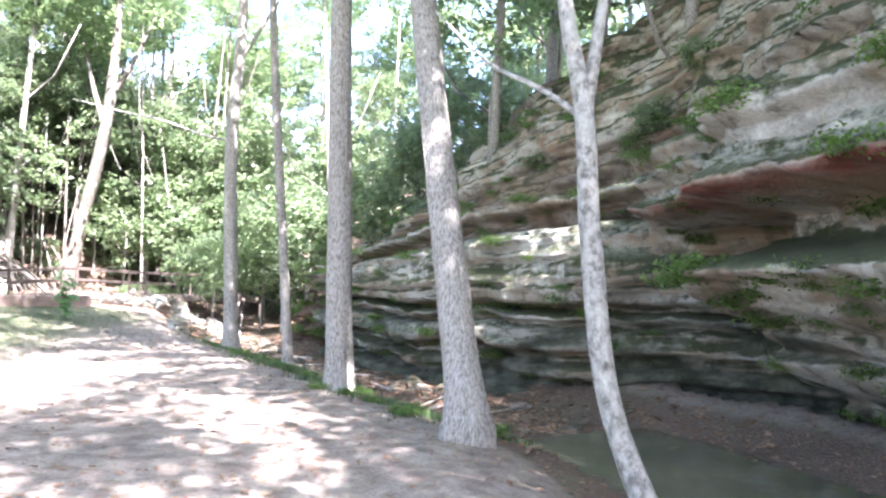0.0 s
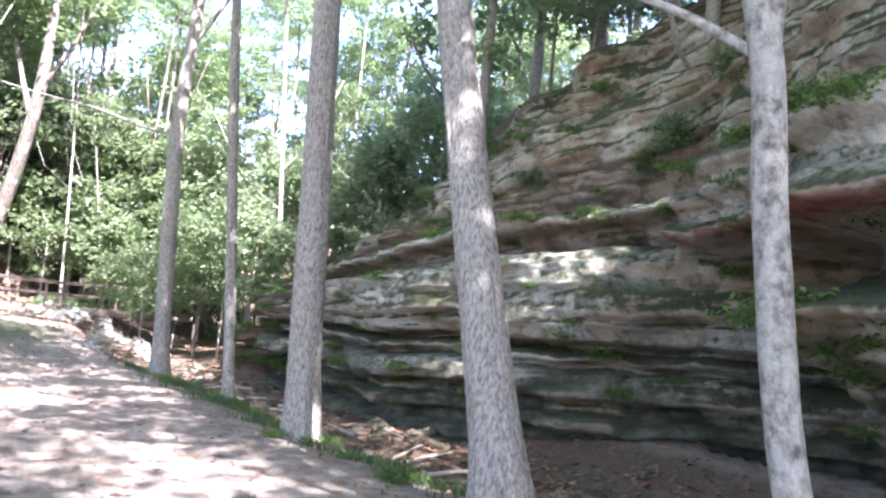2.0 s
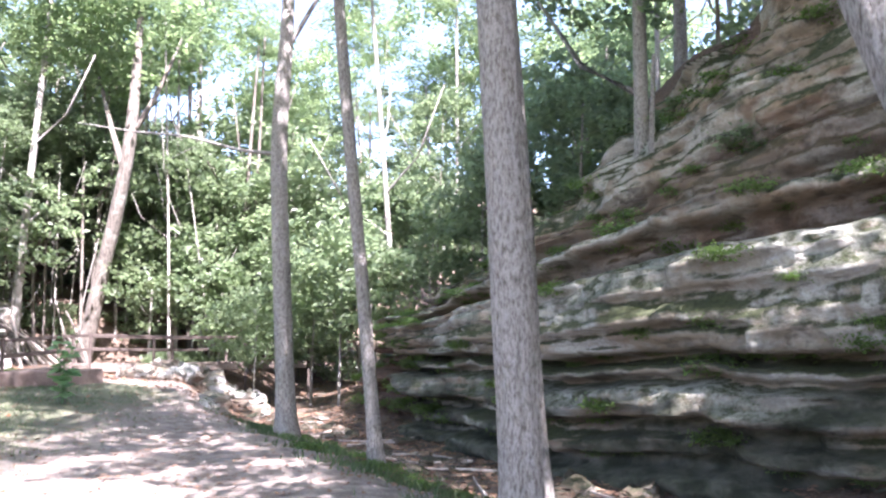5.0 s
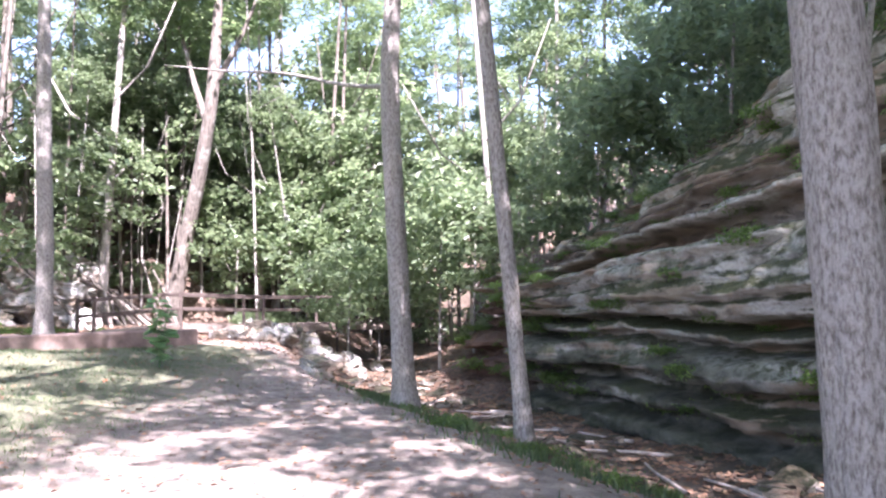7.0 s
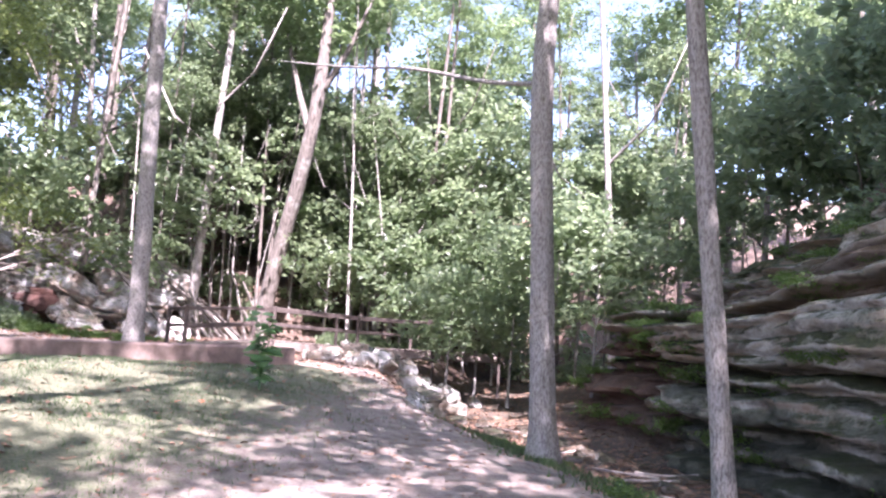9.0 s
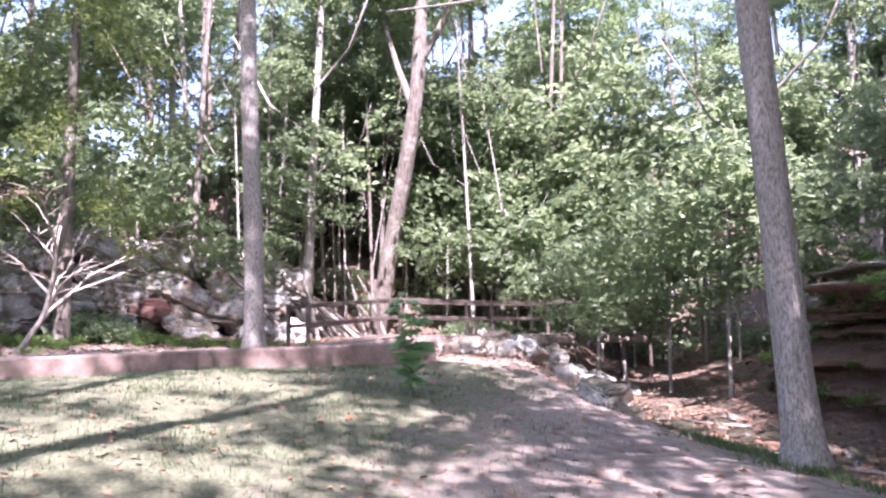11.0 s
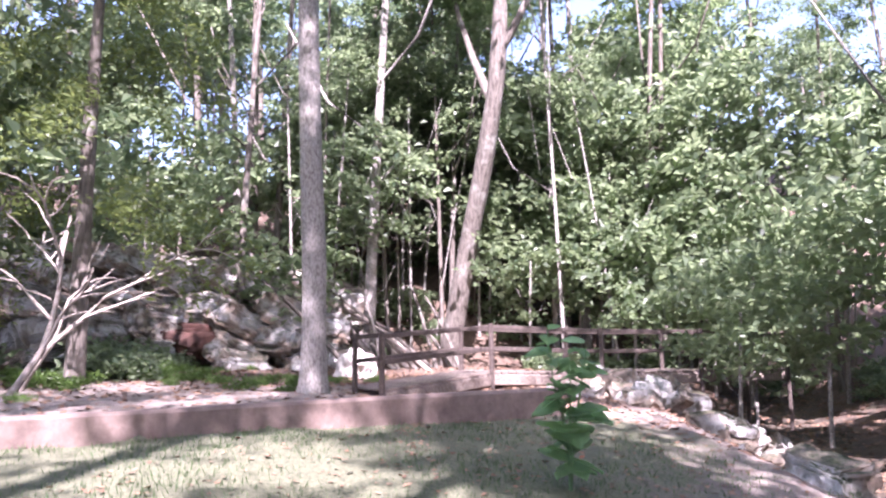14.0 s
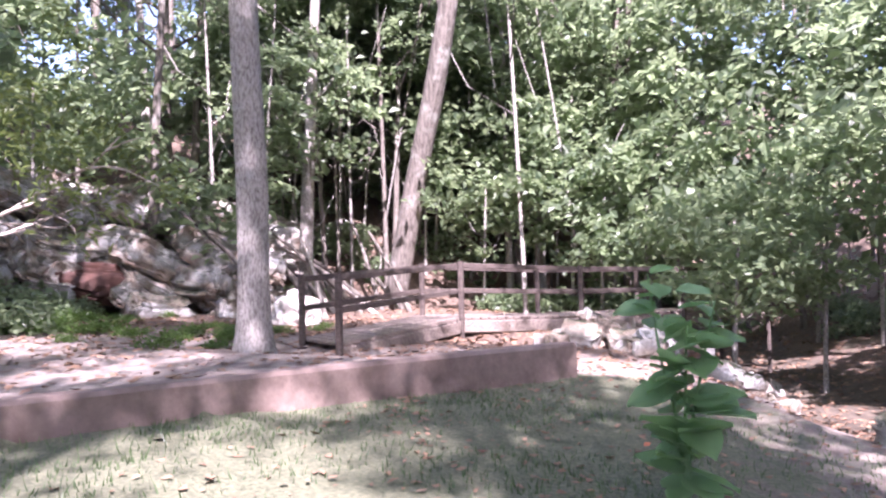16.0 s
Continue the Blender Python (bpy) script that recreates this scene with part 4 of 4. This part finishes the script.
# ---- cedar boughs over the trail ----
def cedar(x, y, tall):
    z = float(height(x, y))
    ob = thing("cedar_tree", (x, y, z), "shaggy yellow-green cedar with drooping boughs", "tree")
    part_mesh("trunk", joined("trunk", [tube(bent([(0, 0, -0.3), (0.1, 0, tall * 0.5), (0.2, 0.1, tall)], 6), np.linspace(0.16, 0.04, 13), 10, 0.1, x)], M_DARKBARK), ob)
    rng = np.random.default_rng(int(abs(x) * 10))
    cs = []
    for k in range(46):
        a, h = rng.uniform(0, 6.28), rng.uniform(2.4, tall)
        ln = 2.6 * (1 - 0.6 * h / tall) + 0.6
        for q in np.linspace(0.25, 1, 9):
            cs.append((math.cos(a) * ln * q, math.sin(a) * ln * q, h - 0.55 * ln * q * q))
    part_mesh("crown", leaf_cloud("crown", cs, 34, 0.17, 0.13, M_CEDAR, 77, 0.6, 2.6), ob)


cedar(-19.0, 20.6, 9.0)
cedar(-21.6, 17.6, 8.0)


# ---- ferns and moss tufts on the cliff ledges ----
def ledge_plants():
    me = CLIFF_OB.data
    rng = random.Random(3)
    cand = []
    for p in me.polygons:
        c = p.center
        if p.normal.z > 0.62 and c.y > 8 and c.z > -0.5 and c.y < 27:
            cand.append((c.copy()))
    rng.shuffle(cand)
    tall = [c for c in cand if c.z > 2.6]
    for k, c in enumerate(tall[:18]):
        bush(c.x, c.y, c.z + 0.05, rng.uniform(0.4, 0.9), SHRUB, "green shrub rooted on a cliff ledge", "shrub", "cliff shrubs", "shrub")
    used = []
    for c in cand:
        if len(used) >= 230:
            break
        if all((c - u).length > 0.28 for u in used):
            used.append(c)
            ob = bush(c.x, c.y, c.z - 0.02, rng.uniform(0.35, 0.85), FERN, "small dark green fern tuft on a cliff ledge", "fern", "ledge ferns", "fern")


ledge_plants()


for k in range(46):
    i = wood_rng.random()
    x, y = 0.2 - 8.2 * i + wood_rng.gauss(0, 0.3), 11.2 + 11.2 * i + wood_rng.gauss(0, 0.3)
    bush(x, y, float(height(x, y)), wood_rng.uniform(0.25, 0.5), FERN, "low green weed tuft along the creek bank", "weed", "bank weeds", "weed")


for k in range(70):
    x, y = wood_rng.uniform(-23, -16.2), wood_rng.uniform(17.5, 25.5)
    if near_line(WALL, np.array([x]), np.array([y]))[0][0] > 1.6:
        bush(x, y, float(height(x, y)), wood_rng.uniform(0.35, 0.8), FERN, "low green weeds beside the raised trail", "weed", "trail weeds", "weed")


# ---- leaf litter and grass ----
def scatter(name, n, where, size, mat, seed, label, category, upright=False):
    rng = np.random.default_rng(seed)
    x, y = where(rng, n)
    z = height(x, y)
    n = len(x)
    if upright:
        a = rng.uniform(0, 6.28, n)
        h, w = size * rng.uniform(0.5, 1.4, n), size * 0.12
        lx, ly = rng.normal(0, 0.35, n) * h, rng.normal(0, 0.35, n) * h
        v = np.stack([np.stack([x - np.cos(a) * w, y - np.sin(a) * w, z - 0.01], 1), np.stack([x + np.cos(a) * w, y + np.sin(a) * w, z - 0.01], 1), np.stack([x + lx, y + ly, z + h], 1)], 1).reshape(-1, 3)
        f = np.arange(n * 3).reshape(-1, 3)
    else:
        a, s = rng.uniform(0, 6.28, n), size * rng.uniform(0.5, 1.4, n)
        ca, sa = np.cos(a) * s, np.sin(a) * s
        t = rng.uniform(-0.35, 0.35, (n, 4)) * s[:, None] + 0.014
        v = np.stack([np.stack([x - ca, y - sa, z + t[:, 0]], 1), np.stack([x + sa * 0.6, y - ca * 0.6, z + t[:, 1]], 1), np.stack([x + ca, y + sa, z + t[:, 2]], 1), np.stack([x - sa * 0.6, y + ca * 0.6, z + t[:, 3]], 1)], 1).reshape(-1, 3)
        f = np.arange(n * 4).reshape(-1, 4)
    tagged(new(name, mesh(name, v, f, mat, False)), label, category, kind="stuff")


def on_path(rng, n):
    x, y = rng.uniform(-13, 3, n), rng.uniform(2, 25, n)
    keep = near_line(CLIFF, x, y)[1] < 0
    return x[keep], y[keep]


def on_creek(rng, n):
    i = rng.uniform(0, 1, n)
    return 3.4 - 13.5 * i + rng.normal(0, 0.9, n), 11.2 + 15.5 * i + rng.normal(0, 0.9, n)


def on_slope(rng, n):
    return rng.uniform(-26, -4, n), rng.uniform(22.8, 40, n)


def on_terrace(rng, n):
    x, y = rng.uniform(-24, -12, n), rng.uniform(15, 27, n)
    keep = (near_line(WALL, x, y)[1] > 0) & (near_line(WALL, x, y)[0] > 0.15)
    return x[keep], y[keep]


def on_lawn(rng, n):
    x, y = rng.uniform(-16, -7, n), rng.uniform(11, 22.4, n)
    d, side, _ = near_line(WALL, x, y)
    keep = (side < 0) & (d > 0.12) & (waves(x * 2.1, y * 2.1, 5) + rng.normal(0, 0.35, n) > -0.05) & (x + 0.25 * (y - 18) < rng.uniform(-11, -7.6, n))
    return x[keep], y[keep]


def on_bank(rng, n):
    i = rng.uniform(0, 1, n)
    x, y = 0.2 - 8.6 * i + rng.normal(0, 0.36, n), 11.2 + 11.2 * i + rng.normal(0, 0.36, n)
    keep = waves(x * 2, y * 2, 2) + rng.normal(0, 0.3, n) > 0
    return x[keep], y[keep]


scatter("leaf_litter", 13000, on_path, 0.03, M_DEAD, 1, "scattered dry brown leaves on trodden dirt", "leaf litter")
scatter("leaf_litter", 9000, on_creek, 0.045, M_DEAD, 2, "thick brown leaf litter in the creek bed", "leaf litter")
scatter("leaf_litter", 16000, on_slope, 0.055, M_DEAD, 3, "brown leaf litter on the woodland floor", "leaf litter")
scatter("leaf_litter", 5000, on_terrace, 0.045, M_DEAD, 6, "brown leaf litter on the raised trail", "leaf litter")
scatter("rust_leaves", 60, on_lawn, 0.06, M_RUSTLEAF, 7, "few rust-red fallen leaves on the lawn", "leaf litter")
scatter("grass", 60000, on_lawn, 0.043, M_GRASS, 4, "short patchy grass thinning into dirt", "grass", True)
scatter("grass", 11000, on_bank, 0.09, M_GRASS, 5, "tufty green grass along the creek bank", "grass", True)
